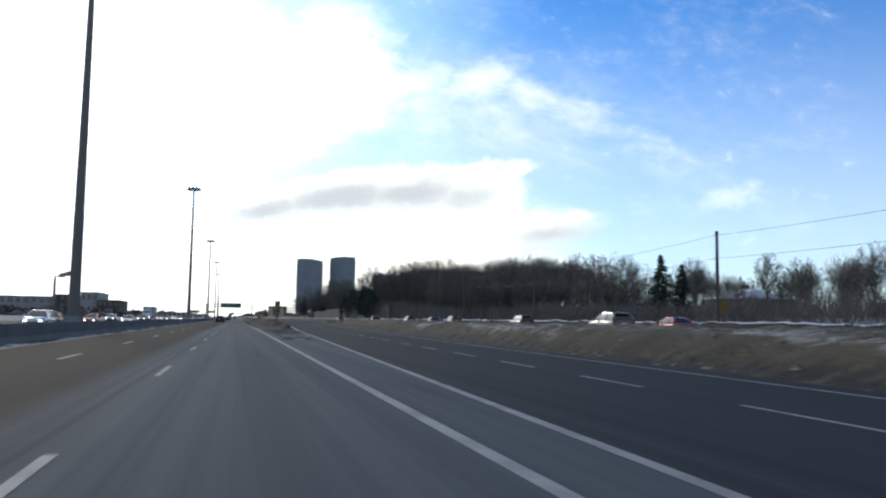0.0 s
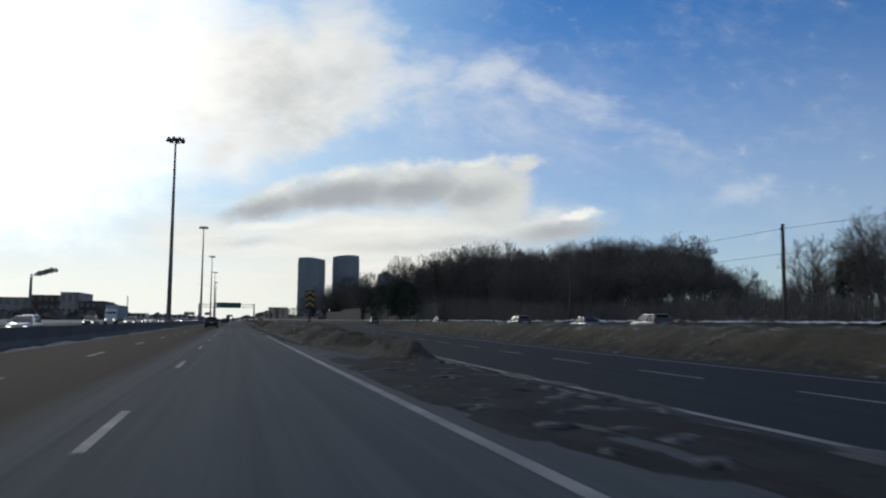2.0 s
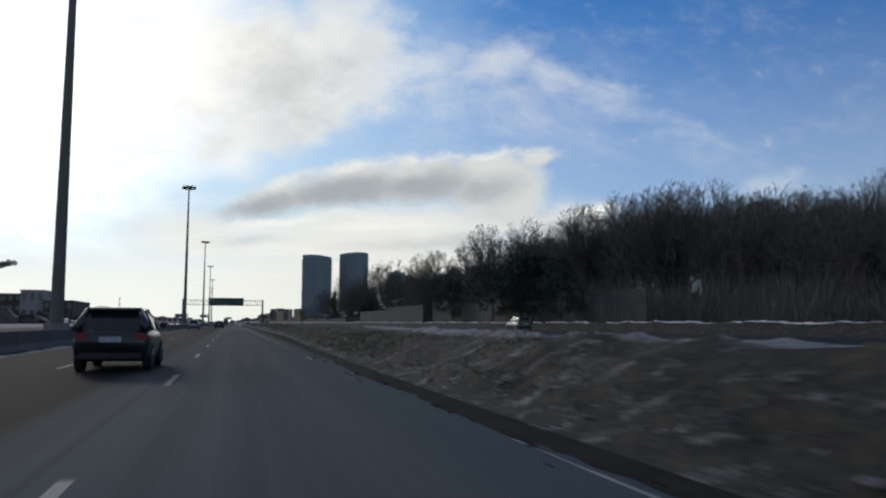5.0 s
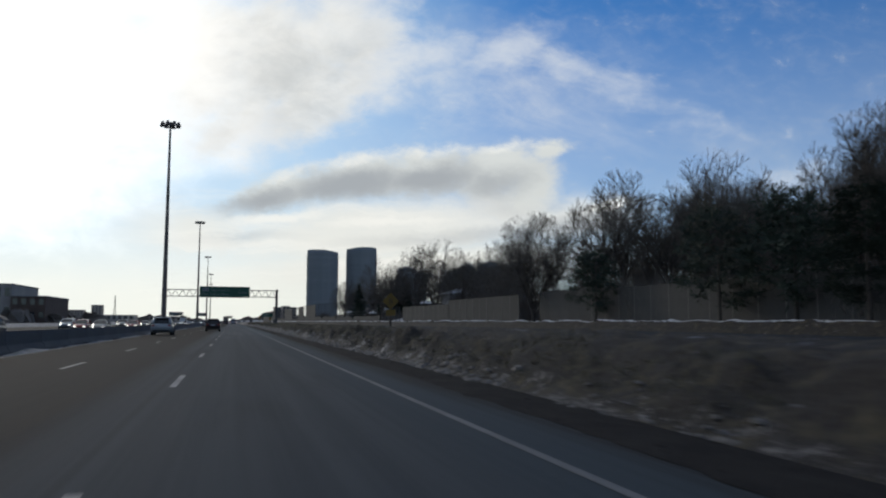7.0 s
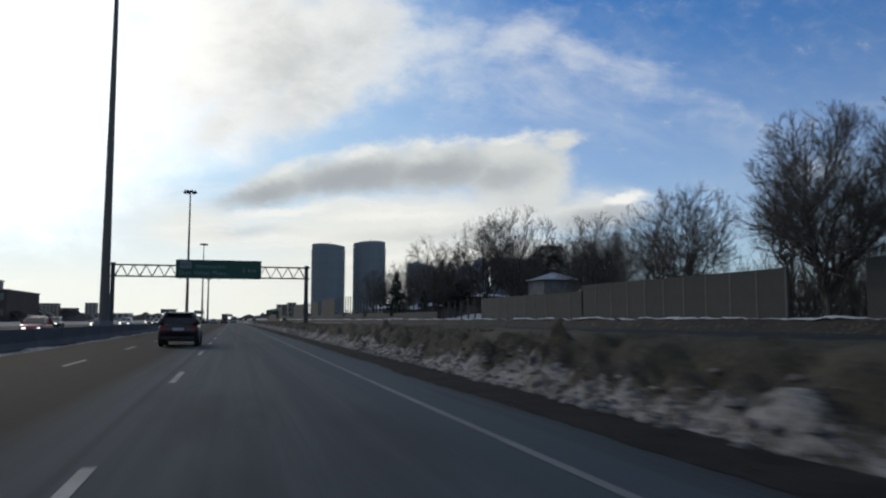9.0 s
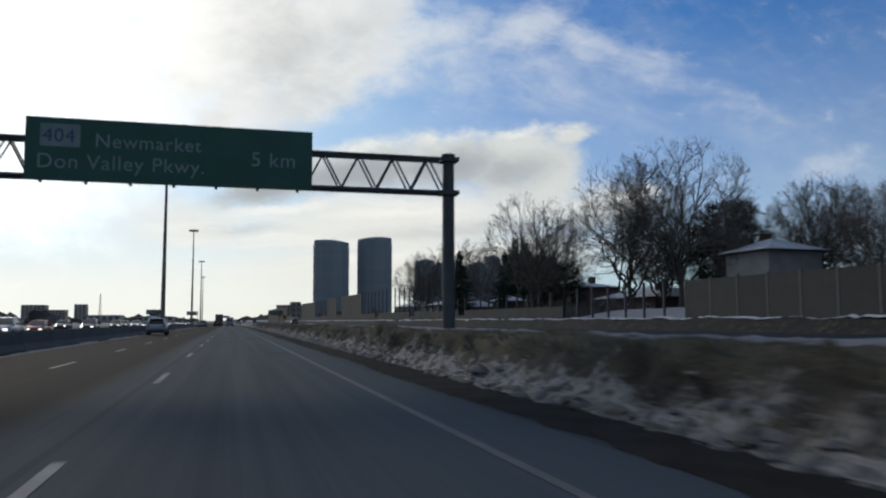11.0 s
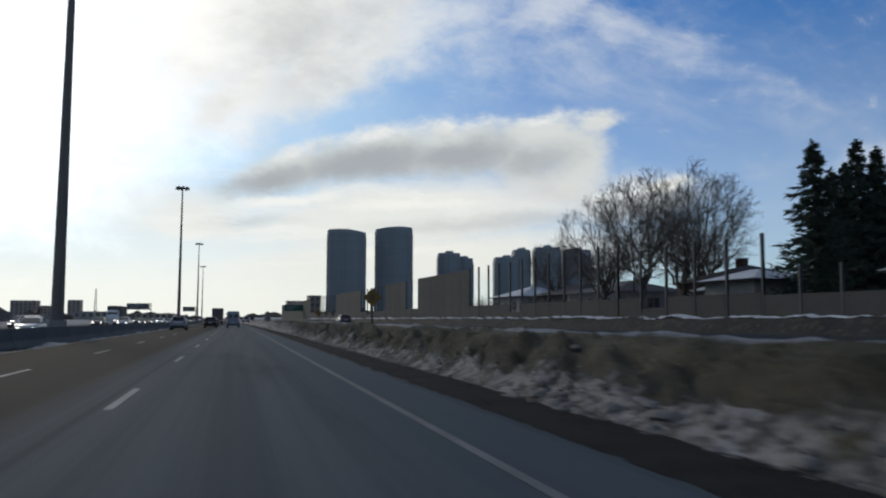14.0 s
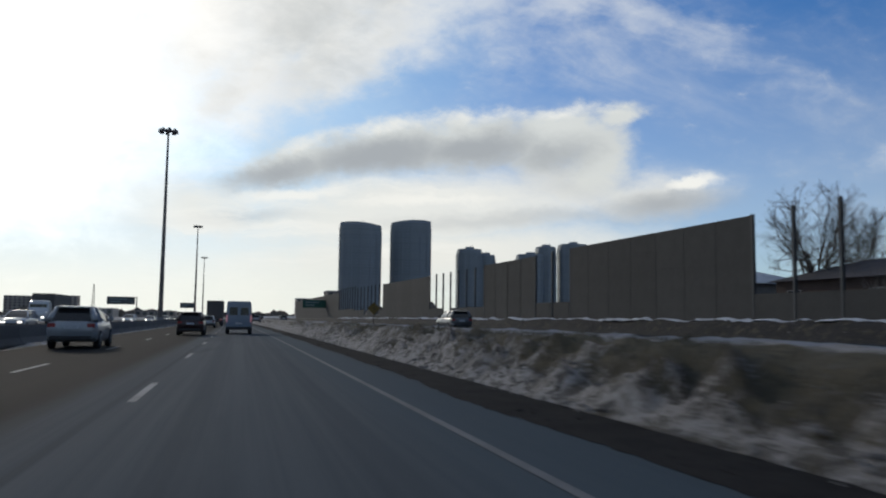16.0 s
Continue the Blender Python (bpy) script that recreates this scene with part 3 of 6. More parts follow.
def spaced(*spans):
    out = []
    for a, b, step in spans:
        n = max(1, round((b - a) / step))
        out += [a + (b - a) * i / n for i in range(n)]
    return out + [spans[-1][1]]


def make_ground():
    xs = spaced((-3200, -400, 400), (-400, -60, 34), (-60, -34, 5), (-34, 2.2, 4), (2.2, 7.9, 0.15), (7.9, 12, 0.34), (12, 48, 0.6), (48, 64, 1.4), (64, 112, 6), (110, 500, 60), (500, 3200, 450))
    ys = spaced((-60, 0, 6), (0, 76, 0.9), (76, 256, 0.55), (256, 560, 0.38), (560, 620, 0.8), (620, 820, 5), (820, 1540, 40), (1540, 4900, 420))
    verts, faces, tint = [], [], []
    nx = len(xs)
    for y in ys:
        for x in xs:
            verts.append((x, y, verge_height(x, y)))
            tint.append((*cover(x, y), 1.0))
    for j in range(len(ys) - 1):
        for i in range(nx - 1):
            k = j * nx + i
            faces.append((k, k + 1, k + nx + 1, k + nx))
    ob = mesh_object("ground", verts, faces, VERGE, smooth=True)
    layer = ob.data.color_attributes.new("cover", "FLOAT_COLOR", "POINT")
    layer.data.foreach_set("color", np.array(tint, dtype=np.float32).ravel())
    return tagged(ob, "winter verge of dead grass, soil and patchy snow", "ground", kind="structure")


def strip(name, left, right, height, y0, y1, step, mat, label, category, across=6):
    verts, faces = [], []
    n = max(1, round((y1 - y0) / step))
    for j in range(n + 1):
        y = y0 + (y1 - y0) * j / n
        for i in range(across + 1):
            verts.append((mix(left(y), right(y), i / across), y, height(y)))
    w = across + 1
    for j in range(n):
        for i in range(across):
            k = j * w + i
            faces.append((k, k + 1, k + w + 1, k + w))
    ob = mesh_object(name, verts, faces, mat)
    return tagged(ob, label, category, kind="structure")


def marking(name, parent, x_of, y0, y1, width, z_of, mat=None, step=6.0):
    """A painted line that follows x_of(y)."""
    verts, faces = [], []
    n = max(1, math.ceil((y1 - y0) / step))
    for j in range(n + 1):
        y = mix(y0, y1, j / n)
        x, z = x_of(y), z_of(y) + 0.006
        verts += [(x - width / 2, y, z), (x + width / 2, y, z)]
    for j in range(n):
        k = 2 * j
        faces.append((k, k + 1, k + 3, k + 2))
    return mesh_object(name, verts, faces, mat or LINE_WHITE, parent)


make_ground()
zero = lambda y: 0.0
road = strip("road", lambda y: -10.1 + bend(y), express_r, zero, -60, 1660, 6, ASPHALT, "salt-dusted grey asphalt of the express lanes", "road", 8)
ramp = strip("road_ramp", lambda y: ramp_l(y) - 0.05 - ramp_side(y) * smoothstep(70, 80, y), lambda y: min(ramp_r(y) + 1.0, coll_l(y)), lambda y: ramp_z(y) + 0.004, -60, 268, 5, ASPHALT_DARK,
             "dark asphalt transfer ramp with slush along its edges", "road", 5)
collector = strip("road_collector", coll_l, coll_r, coll_z, -60, 1660, 8, ASPHALT_DARK, "asphalt collector lanes beyond the grass mound", "road", 4)
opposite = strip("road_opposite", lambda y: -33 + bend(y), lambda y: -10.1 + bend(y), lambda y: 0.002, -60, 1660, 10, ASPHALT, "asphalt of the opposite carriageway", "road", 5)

marking("edge_line", road, lambda y: LINE_R, -20, 131, 0.19, zero)
for y, reach in ((136, 2.2), (143, 0.9), (147.5, 2.6), (157, 0.8), (160, 1.1), (170, 1.6), (186, 0.9), (196, 2.4), (209, 1.2), (217, 3.0)):
    marking("edge_line", road, lambda v: LINE_R, y, y + reach, 0.12, zero, LINE_FADED)
marking("edge_line", road, lambda y: LINE_R + bend(y), 226, 900, 0.12, zero, LINE_FADED)
marking("edge_line", road, lambda y: LINE_L3 + bend(y), -20, 900, 0.14, zero)
# the painters' pace varies a little along the road: dash number, metres
PACE = ((-2, -23.0), (1, 18.5), (11, 157.5), (16, 225.4), (22, 307.2), (28, 387.2), (33, 452.8), (39, 532.6), (70, 953.0))
for line, shift in ((LINE_L1, 0.0), (LINE_L2, 0.5)):
    for k in range(-2, 69):
        y = float(np.interp(k + shift, [p[0] for p in PACE], [p[1] for p in PACE]))
        marking("dash", road, lambda v, line=line: line + bend(v), y - 0.2, y + 3.4, 0.13, zero)
marking("gore_line", ramp, ramp_l, -20, 122, 0.18, lambda y: ramp_z(y))
marking("edge_line", ramp, lambda y: ramp_r(y), -20, 240, 0.13, ramp_z)
for k in range(0, 30):
    y = -12.2 + 6.75 * k
    marking("dash", ramp, lambda v: ramp_l(v) + 4.05, y, y + 3.3, 0.12, ramp_z)
for k in range(0, 66):
    y = 4 + 13.6 * k
    marking("dash", opposite, lambda v: -18.5 + bend(v), y, y + 3.3, 0.13, lambda v: 0.002)
    marking("dash", opposite, lambda v: -22.2 + bend(v), y, y + 3.3, 0.13, lambda v: 0.002)
    for lane in (5.2, 13.2):
        marking("dash", collector, lambda v, lane=lane: coll_r(v) - lane, y, y + 3.3, 0.13, coll_z)


def make_barrier():
    """The tall concrete median wall, one precast length after another."""
    top = [(-0.32, 0.0), (-0.32, 0.08), (-0.16, 0.33), (-0.09, 0.88), (0.09, 0.88), (0.16, 0.33), (0.32, 0.08), (0.32, 0.0)]
    base = thing("median_barrier", pose(0, 0, 0), "grey concrete median barrier with dirty snow at its foot", "barrier", kind="structure")
    verts = [(x, s, z) for s in (0.02, 5.98) for x, z in top]
    n = len(top)
    faces = [(i, (i + 1) % n, n + (i + 1) % n, n + i) for i in range(n)] + [tuple(range(n))[::-1], tuple(range(n, 2 * n))]
    first = None
    for k in range(-4, 150):
        y = 6.0 * k
        if first is None:
            first = mesh_object("barrier_section", verts, faces, BARRIER_CONCRETE, base)
            ob = first
        else:
            ob = new("barrier_section", first.data)
            ob.parent = base
        ob.matrix_basis = pose(BARRIER_X + bend(y), y, 0.0, 0, 0, math.degrees(math.atan2(-(bend(y + 6) - bend(y)), 6)))
    return base


make_barrier()


def make_slush(name, x_of, y0, y1, spread, height, z_of, mat, label, seed, often=0.35):
    """A ragged low ridge of ploughed slush along an edge."""
    rng = random.Random(seed)
    verts, faces = [], []
    n = int((y1 - y0) / 0.6)
    for j in range(n + 1):
        y = mix(y0, y1, j / n)
        keep = max(0.0, often + 1.1 * noise.noise(Vector((seed, y * 0.16, 0))) + 0.5 * noise.noise(Vector((seed, y * 0.7, 3))))
        w, h = spread * min(1.3, keep + 0.05), height * min(1.2, keep)
        xm = x_of(y) + 0.25 * spread * noise.noise(Vector((y * 0.3, seed, 7)))
        z = z_of(y)
        verts += [(xm - w, y, z - 0.02), (xm - 0.4 * w, y, z + h * rng.uniform(0.6, 1)), (xm + 0.3 * w, y, z + h * rng.uniform(0.5, 1)), (xm + w, y, z - 0.02)]
    for j in range(n):
        for i in range(3):
            k = 4 * j + i
            faces.append((k, k + 1, k + 5, k + 4))
    ob = mesh_object(name, verts, faces, mat, smooth=True)
    return tagged(ob, label, "snow", kind="stuff")


make_slush("slush_ridge", lambda y: BARRIER_X + 0.56 + bend(y), -20, 820, 0.36, 0.14, zero, SLUSH, "grey slush along the foot of the median barrier", 3)
make_slush("snow_bank", lambda y: coll_r(y) + 2.55, -30, 717, 0.5, 0.14, lambda y: verge_height(coll_r(y) + 2.55, y) - 0.01, SNOW, "snow lying on the bank behind the collector lanes", 23, 0.8)


def make_patches(name, spots, mat, label, seed):
    """Flat ragged patches of slush, each thicker in the middle: place, half length, half width, height of the ground."""
    rng = random.Random(seed)
    verts, faces = [], []
    n = 18
    for x, y, long, wide, z in spots:
        b = len(verts)
        verts.append((x, y, z + 0.035))
        q = rng.uniform(0, 50)
        for ring, lift in ((0.55, 0.028), (1.0, -0.012)):
            for k in range(n):
                a = math.tau * k / n
                r = ring * (0.72 + 0.75 * noise.noise(Vector((1.3 * math.cos(a), 1.3 * math.sin(a), q))) + rng.uniform(-0.25, 0.25))
                verts.append((x + wide * r * math.cos(a), y + long * r * math.sin(a), z + lift))
        for k in range(n):
            u = (k + 1) % n
            faces += [(b, b + 1 + k, b + 1 + u), (b + 1 + k, b + 1 + n + k, b + 1 + n + u, b + 1 + u)]
    ob = mesh_object(name, verts, faces, mat, smooth=True)
    return tagged(ob, label, "snow", kind="stuff")


rng = random.Random(52)
gore_spots = []
for i in range(80):
    y = rng.uniform(67, 91)
    gore_spots.append((rng.uniform(LINE_R + 0.7, ramp_l(y) - 0.5), y, rng.uniform(0.1, 0.34), rng.uniform(0.1, 0.5), 0.026 + 0.5 * ramp_z(y)))
for i in range(34):
    y = rng.uniform(58, 93)
    gore_spots.append((ramp_l(y) - rng.uniform(-0.1, 0.6), y, rng.uniform(0.5, 1.6), rng.uniform(0.1, 0.3), ramp_z(y) + 0.01))
make_patches("slush_patches", gore_spots, THIN_SLUSH, "bluish grey slush lying in patches on the gore", 53)
nose_spots = []
for i in range(24):
    nose_spots.append((LINE_R + rng.uniform(0.3, 0.85), rng.uniform(93, 115), rng.uniform(0.2, 0.9), rng.uniform(0.04, 0.15), 0.0))
make_patches("slush_patches", nose_spots, THIN_SLUSH, "thin grey slush beside the lane's edge line", 54)
make_slush("slush_ridge", lambda y: LINE_R + 0.32, 127, 176, 0.08, 0.02, zero, SLUSH, "thin broken ice along the edge of the lane", 29)
mesh_object("gore_bar", [(3.1, 64.35, 0.006), (5.45, 64.05, 0.006), (5.45, 64.35, 0.006), (3.1, 64.65, 0.006)], [(0, 1, 2, 3)], LINE_FADED, ramp)


def ragged_strip(name, left, right, z, y0, y1, mat, label, category, ragged=0.25):
    verts, faces = [], []
    n = int((y1 - y0) / 0.3)
    for j in range(n + 1):
        y = mix(y0, y1, j / n)
        a = left(y) + 0.4 * ragged * noise.noise(Vector((y * 0.12, 1, 0))) + 0.16 * ragged * noise.noise(Vector((y * 0.9, 4, 0))) + 0.14 * ragged * noise.noise(Vector((y * 2.9, 7, 0)))
        b = right(y)
        verts += [(a, y, z), (mix(a, b, 0.5), y, z + 0.012), (b, y, z - 0.004)]
    for j in range(n):
        for i in range(2):
            k = 3 * j + i
            faces.append((k, k + 1, k + 4, k + 3))
    return tagged(mesh_object(name, verts, faces, mat), label, category, kind="structure")


ragged_strip("shoulder", lambda y: express_r(y) - mix(0.25, 0.85, smoothstep(205, 240, y)) + 1.8 * (1 - smoothstep(95, 118, y)), lambda y: express_r(y) + 0.32, 0.006, 100, 900, GRAVEL,
             "dark wet gravel shoulder beside the express lanes", "shoulder", 0.8)


def make_clods(name, count, seed, y0, y1, x_of, z_of, size, mat, label, smooth=False):
    """Frozen lumps thrown up by the ploughs."""
    rng = random.Random(seed)
    verts, faces = [], []
    shape = [(0, 0, 0.8)] + [(0.7 * math.cos(k * 1.2566), 0.7 * math.sin(k * 1.2566), 0.5) for k in range(5)] + [(math.cos(k * 1.2566 + 0.6), math.sin(k * 1.2566 + 0.6), -0.3) for k in range(5)]
    tri = [(0, 1 + k, 1 + (k + 1) % 5) for k in range(5)] + [(1 + k, 6 + k, 1 + (k + 1) % 5) for k in range(5)] + [(1 + (k + 1) % 5, 6 + k, 6 + (k + 1) % 5) for k in range(5)]
    for _ in range(count):
        y = rng.uniform(y0, y1)
        if noise.noise(Vector((y * 0.25, seed, 0))) < -0.15:
            continue
        x = x_of(y, rng)
        r = size * min(1.7, rng.lognormvariate(-0.4, 0.55))
        a = rng.uniform(0, math.tau)
        c, s = math.cos(a), math.sin(a)
        z = z_of(x, y)
        b = len(verts)
        for px, py, pz in shape:
            j = rng.uniform(0.65, 1.25) * r
            verts.append((x + (px * c - py * s) * j, y + (px * s + py * c) * j * 1.3, z + pz * j * 0.5))
        faces += [tuple(b + i for i in f) for f in tri]
    ob = mesh_object(name, verts, faces, mat)
    if smooth:
        ob.data.shade_smooth()
    return tagged(ob, label, "snow clods", kind="stuff")


make_clods("snow_clods", 7500, 31, 211, 600, lambda y, r: express_r(y) + 0.12 + abs(r.gauss(0, 0.6)), verge_height, 0.06, CLOD, "frozen lumps of dirty ploughed snow along the mound")
make_clods("snow_clods", 1200, 32, 107, 211, lambda y, r: express_r(y) + r.uniform(-0.1, 1.4), verge_height, 0.055, CLOD, "broken lumps of dirty ice on the shoulder")
make_clods("snow_clods", 1100, 33, -5, 235, lambda y, r: ramp_r(y) + 0.9 + abs(r.gauss(0, 0.7)), verge_height, 0.09, CLOD, "frozen lumps of dirty snow beside the ramp")
make_clods("snow_clods", 3000, 34, -10, 717, lambda y, r: coll_r(y) + r.uniform(0.5, 3.2), verge_height, 0.07, CLOD, "ploughed dirty snow lumps beside the collector lanes")
make_clods("snow_clods", 3000, 36, 250, 480, lambda y, r: express_r(y) + 0.15 + min(0.75, abs(r.gauss(0, 0.38))), verge_height, 0.115, CLOD, "large frozen lumps of dirty snow on the mound's foot", True)
make_clods("gravel_stones", 3200, 35, 107, 600, lambda y, r: express_r(y) + r.uniform(-0.7, 0.3), lambda x, y: 0.01, 0.035, GRAVEL, "loose dark stones on the shoulder")


def make_gore_rubble():
    """Dirty slush and grit lying in patches on the painted gore."""
    verts, faces = [], []
    nx, ny = 26, 210
    for j in range(ny + 1):
        y = mix(46.0, 93.0, j / ny)
        a, b = LINE_R + 0.22, max(LINE_R + 0.5, min(ramp_l(y) - 0.14, 6.5))
        for i in range(nx + 1):
            s = i / nx
            x = mix(a, b, s)
            edge = min(1.0, 5 * s, 5 * (1 - s))
            lie = 0.5 * lump(x * 0.55, y * 0.16, 2) + 0.3 * lump(x * 1.5, y * 0.5, 8) + mix(-0.10, 0.28, smoothstep(64, 80, y))
            base = ramp_z(y) * smoothstep(0.3, 1.0, s)
            verts.append((x, y, base + max(-0.03, min(0.10, 0.16 * lie)) * edge - 0.02 * (1 - edge) + 0.012 * abs(lump(x * 4, y * 3, 5)) - 0.004))
    for j in range(ny):
        for i in range(nx):
            k = j * (nx + 1) + i
            faces.append((k, k + 1, k + nx + 2, k + nx + 1))
    ob = mesh_object("gore_slush", verts, faces, GORE_RUBBLE, smooth=True)
    return tagged(ob, "brown slush and grit lying on the painted gore", "slush", kind="stuff")


make_gore_rubble()

# ---- high masts, gantry, towers ----
def make_mast(m, height, label):
    mast = thing("light_mast", m, label, "light mast", "masts along the median")
    bm = bmesh.new()
    z = 1.15
    steps = 5
    rings = []
    for k in range(steps):
        for h, r in ((k / steps, mix(0.46, 0.17, k / steps)), ((k + 1) / steps, mix(0.45, 0.165, (k + 1) / steps))):
            rings.append([(r * math.cos(a * math.tau / 12), r * math.sin(a * math.tau / 12), mix(z, height, h)) for a in range(12)])
    loft(bm, rings)
    part("pole", bm, MAST, mast, smooth=False)
    part("plinth", boxes((-0.6, 0.6, -0.8, 0.8, 0, 1.2), bevel=0.05), CONCRETE, mast)
    bm = bmesh.new()
    tube(bm, (0, 0, height - 0.13), (0, 0, height + 0.32), 0.7, 0.64, 14)
    part("head_ring", bm, MAST, mast)
    for k in range(8):
        a = k * math.tau / 8
        x, y = math.cos(a), math.sin(a)
        bm = bmesh.new()
        tube(bm, (0.5 * x, 0.5 * y, height + 0.13), (1.3 * x, 1.3 * y, height + 0.06), 0.065, 0.065, 6)
        tube(bm, (1.47 * x, 1.47 * y, height + 0.36), (1.47 * x, 1.47 * y, height - 0.38), 0.2, 0.44, 10)
        part("luminaire", bm, MAST, mast, "grey bell-shaped floodlight")
    return mast


mast = make_mast(pose(-13.05, 70.7, 0), 36.6, "tall brown-grey steel high mast with a ring of floodlights")
for x, y, h in ((-12.6, 228.9, 36.7), (-12.55, 384.5, 36.1), (-12.95, 531.7, 35.6), (-14.7, 690.7, 34.3), (-17.2, 855.8, 33.6), (-21.6, 1024, 34)):
    c = copy_thing(mast, pose(x, y, 0, 0, 0, random.uniform(0, 40)))


def text_mesh(text, size, mat, parent, m, name="lettering", depth=0.004):
    cu = bpy.data.curves.new(name, "FONT")
    cu.body, cu.size, cu.extrude, cu.align_x, cu.align_y = text, size, depth, "LEFT", "BOTTOM_BASELINE"
    cu.space_character = 1.08
    ob = bpy.data.objects.new(name, cu)
    scene.collection.objects.link(ob)
    bpy.context.view_layer.update()
    me = bpy.data.meshes.new_from_object(ob.evaluated_get(bpy.context.evaluated_depsgraph_get()))
    bpy.data.objects.remove(ob)
    bpy.data.curves.remove(cu)
    whole = bmesh.new()
    whole.from_mesh(me)
    bpy.data.meshes.remove(me)
    left = set(whole.verts)
    while left:  # one object for each letter
        front, letter = [left.pop()], set()
        while front:
            v = front.pop()
            letter.add(v)
            for e in v.link_edges:
                w = e.other_vert(v)
                if w in left:
                    left.discard(w)
                    front.append(w)
        bm = bmesh.new()
        twin = {v: bm.verts.new(v.co) for v in letter}
        for f in {f for v in letter for f in v.link_faces}:
            bm.faces.new([twin[v] for v in f.verts])
        part("letter", bm, mat, parent).matrix_basis = m
    whole.free()


def make_gantry():
    y = 398.1
    g = thing("sign_gantry", pose(0, y, 0), "galvanised steel truss gantry across the express lanes", "gantry")
    xl, xr, z0, z1 = -13.8, 7.6, 6.18, 7.46
    for x in (xl, xr):
        bm = bmesh.new()
        tube(bm, (x, 0.26, 0.0), (x, 0.26, z1 + 0.15), 0.26, 0.22, 14)
        tube(bm, (x, 0.26, z1 + 0.15), (x, 0.26, z1 + 0.23), 0.26, 0.26, 14)
        part("post", bm, STEEL_POST, g)
        for z in (z0, z1):
            part("bracket", boxes((x - 0.34, x + 0.34, -0.1, 0.62, z - 0.08, z + 0.08)), STEEL_POST, g)
    for dy in (0.0, 0.57):
        for z in (z0, z1):
            bm = bmesh.new()
            tube(bm, (xl, dy, z), (xr, dy, z), 0.07, 0.07, 8)
            part("chord", bm, STEEL_POST, g)
    n = 16
    for k in range(n):
        a, b = mix(xl + 0.2, xr - 0.2, k / n), mix(xl + 0.2, xr - 0.2, (k + 1) / n)
        mid = (a + b) / 2
        bm = bmesh.new()
        for dy in (0.0, 0.57):
            tube(bm, (a, dy, z0), (mid, dy, z1), 0.036, 0.036, 5, False)
            tube(bm, (mid, dy, z1), (b, dy, z0), 0.036, 0.036, 5, False)
        tube(bm, (a, 0, z0), (b, 0.57, z0), 0.032, 0.032, 5, False)
        tube(bm, (mid, 0, z1), (mid, 0.57, z1), 0.032, 0.032, 5, False)
        part("brace", bm, STEEL_POST, g)
    s = thing("direction_sign", pose(-7.11, y - 0.2, 6.0), "green motorway direction sign with white lettering on a gantry", "road sign")
    w, h = 9.47, 2.14
    part("panel", boxes((0, w, -0.03, 0.03, 0, h), bevel=0.01), SIGN_GREEN, s)
    for k in range(7):
        x = 0.5 + k * 1.41
        part("hanger", boxes((x - 0.05, x + 0.05, 0.03, 0.13, -0.08, h)), SIGN_BACK, s)
    on_face = lambda x, z: pose(x, -0.036, z, 90, 0, 0)
    bm = boxes((0.46, 1.70, -0.045, -0.031, 1.15, 1.92), bevel=0.006)
    shield = part("shield", bm, SIGN_WHITE, s, "white route shield")
    text_mesh("404", 0.64, SIGN_BLUE, shield, pose(0.54, -0.050, 1.31, 90, 0, 0))
    text_mesh("Newmarket", 0.67, SIGN_WHITE, s, on_face(2.15, 1.19))
    text_mesh("Don Valley Pkwy.", 0.70, SIGN_WHITE, s, on_face(0.36, 0.42))
    text_mesh("5 km", 0.74, SIGN_WHITE, s, on_face(7.3, 0.79))
    return g


make_gantry()


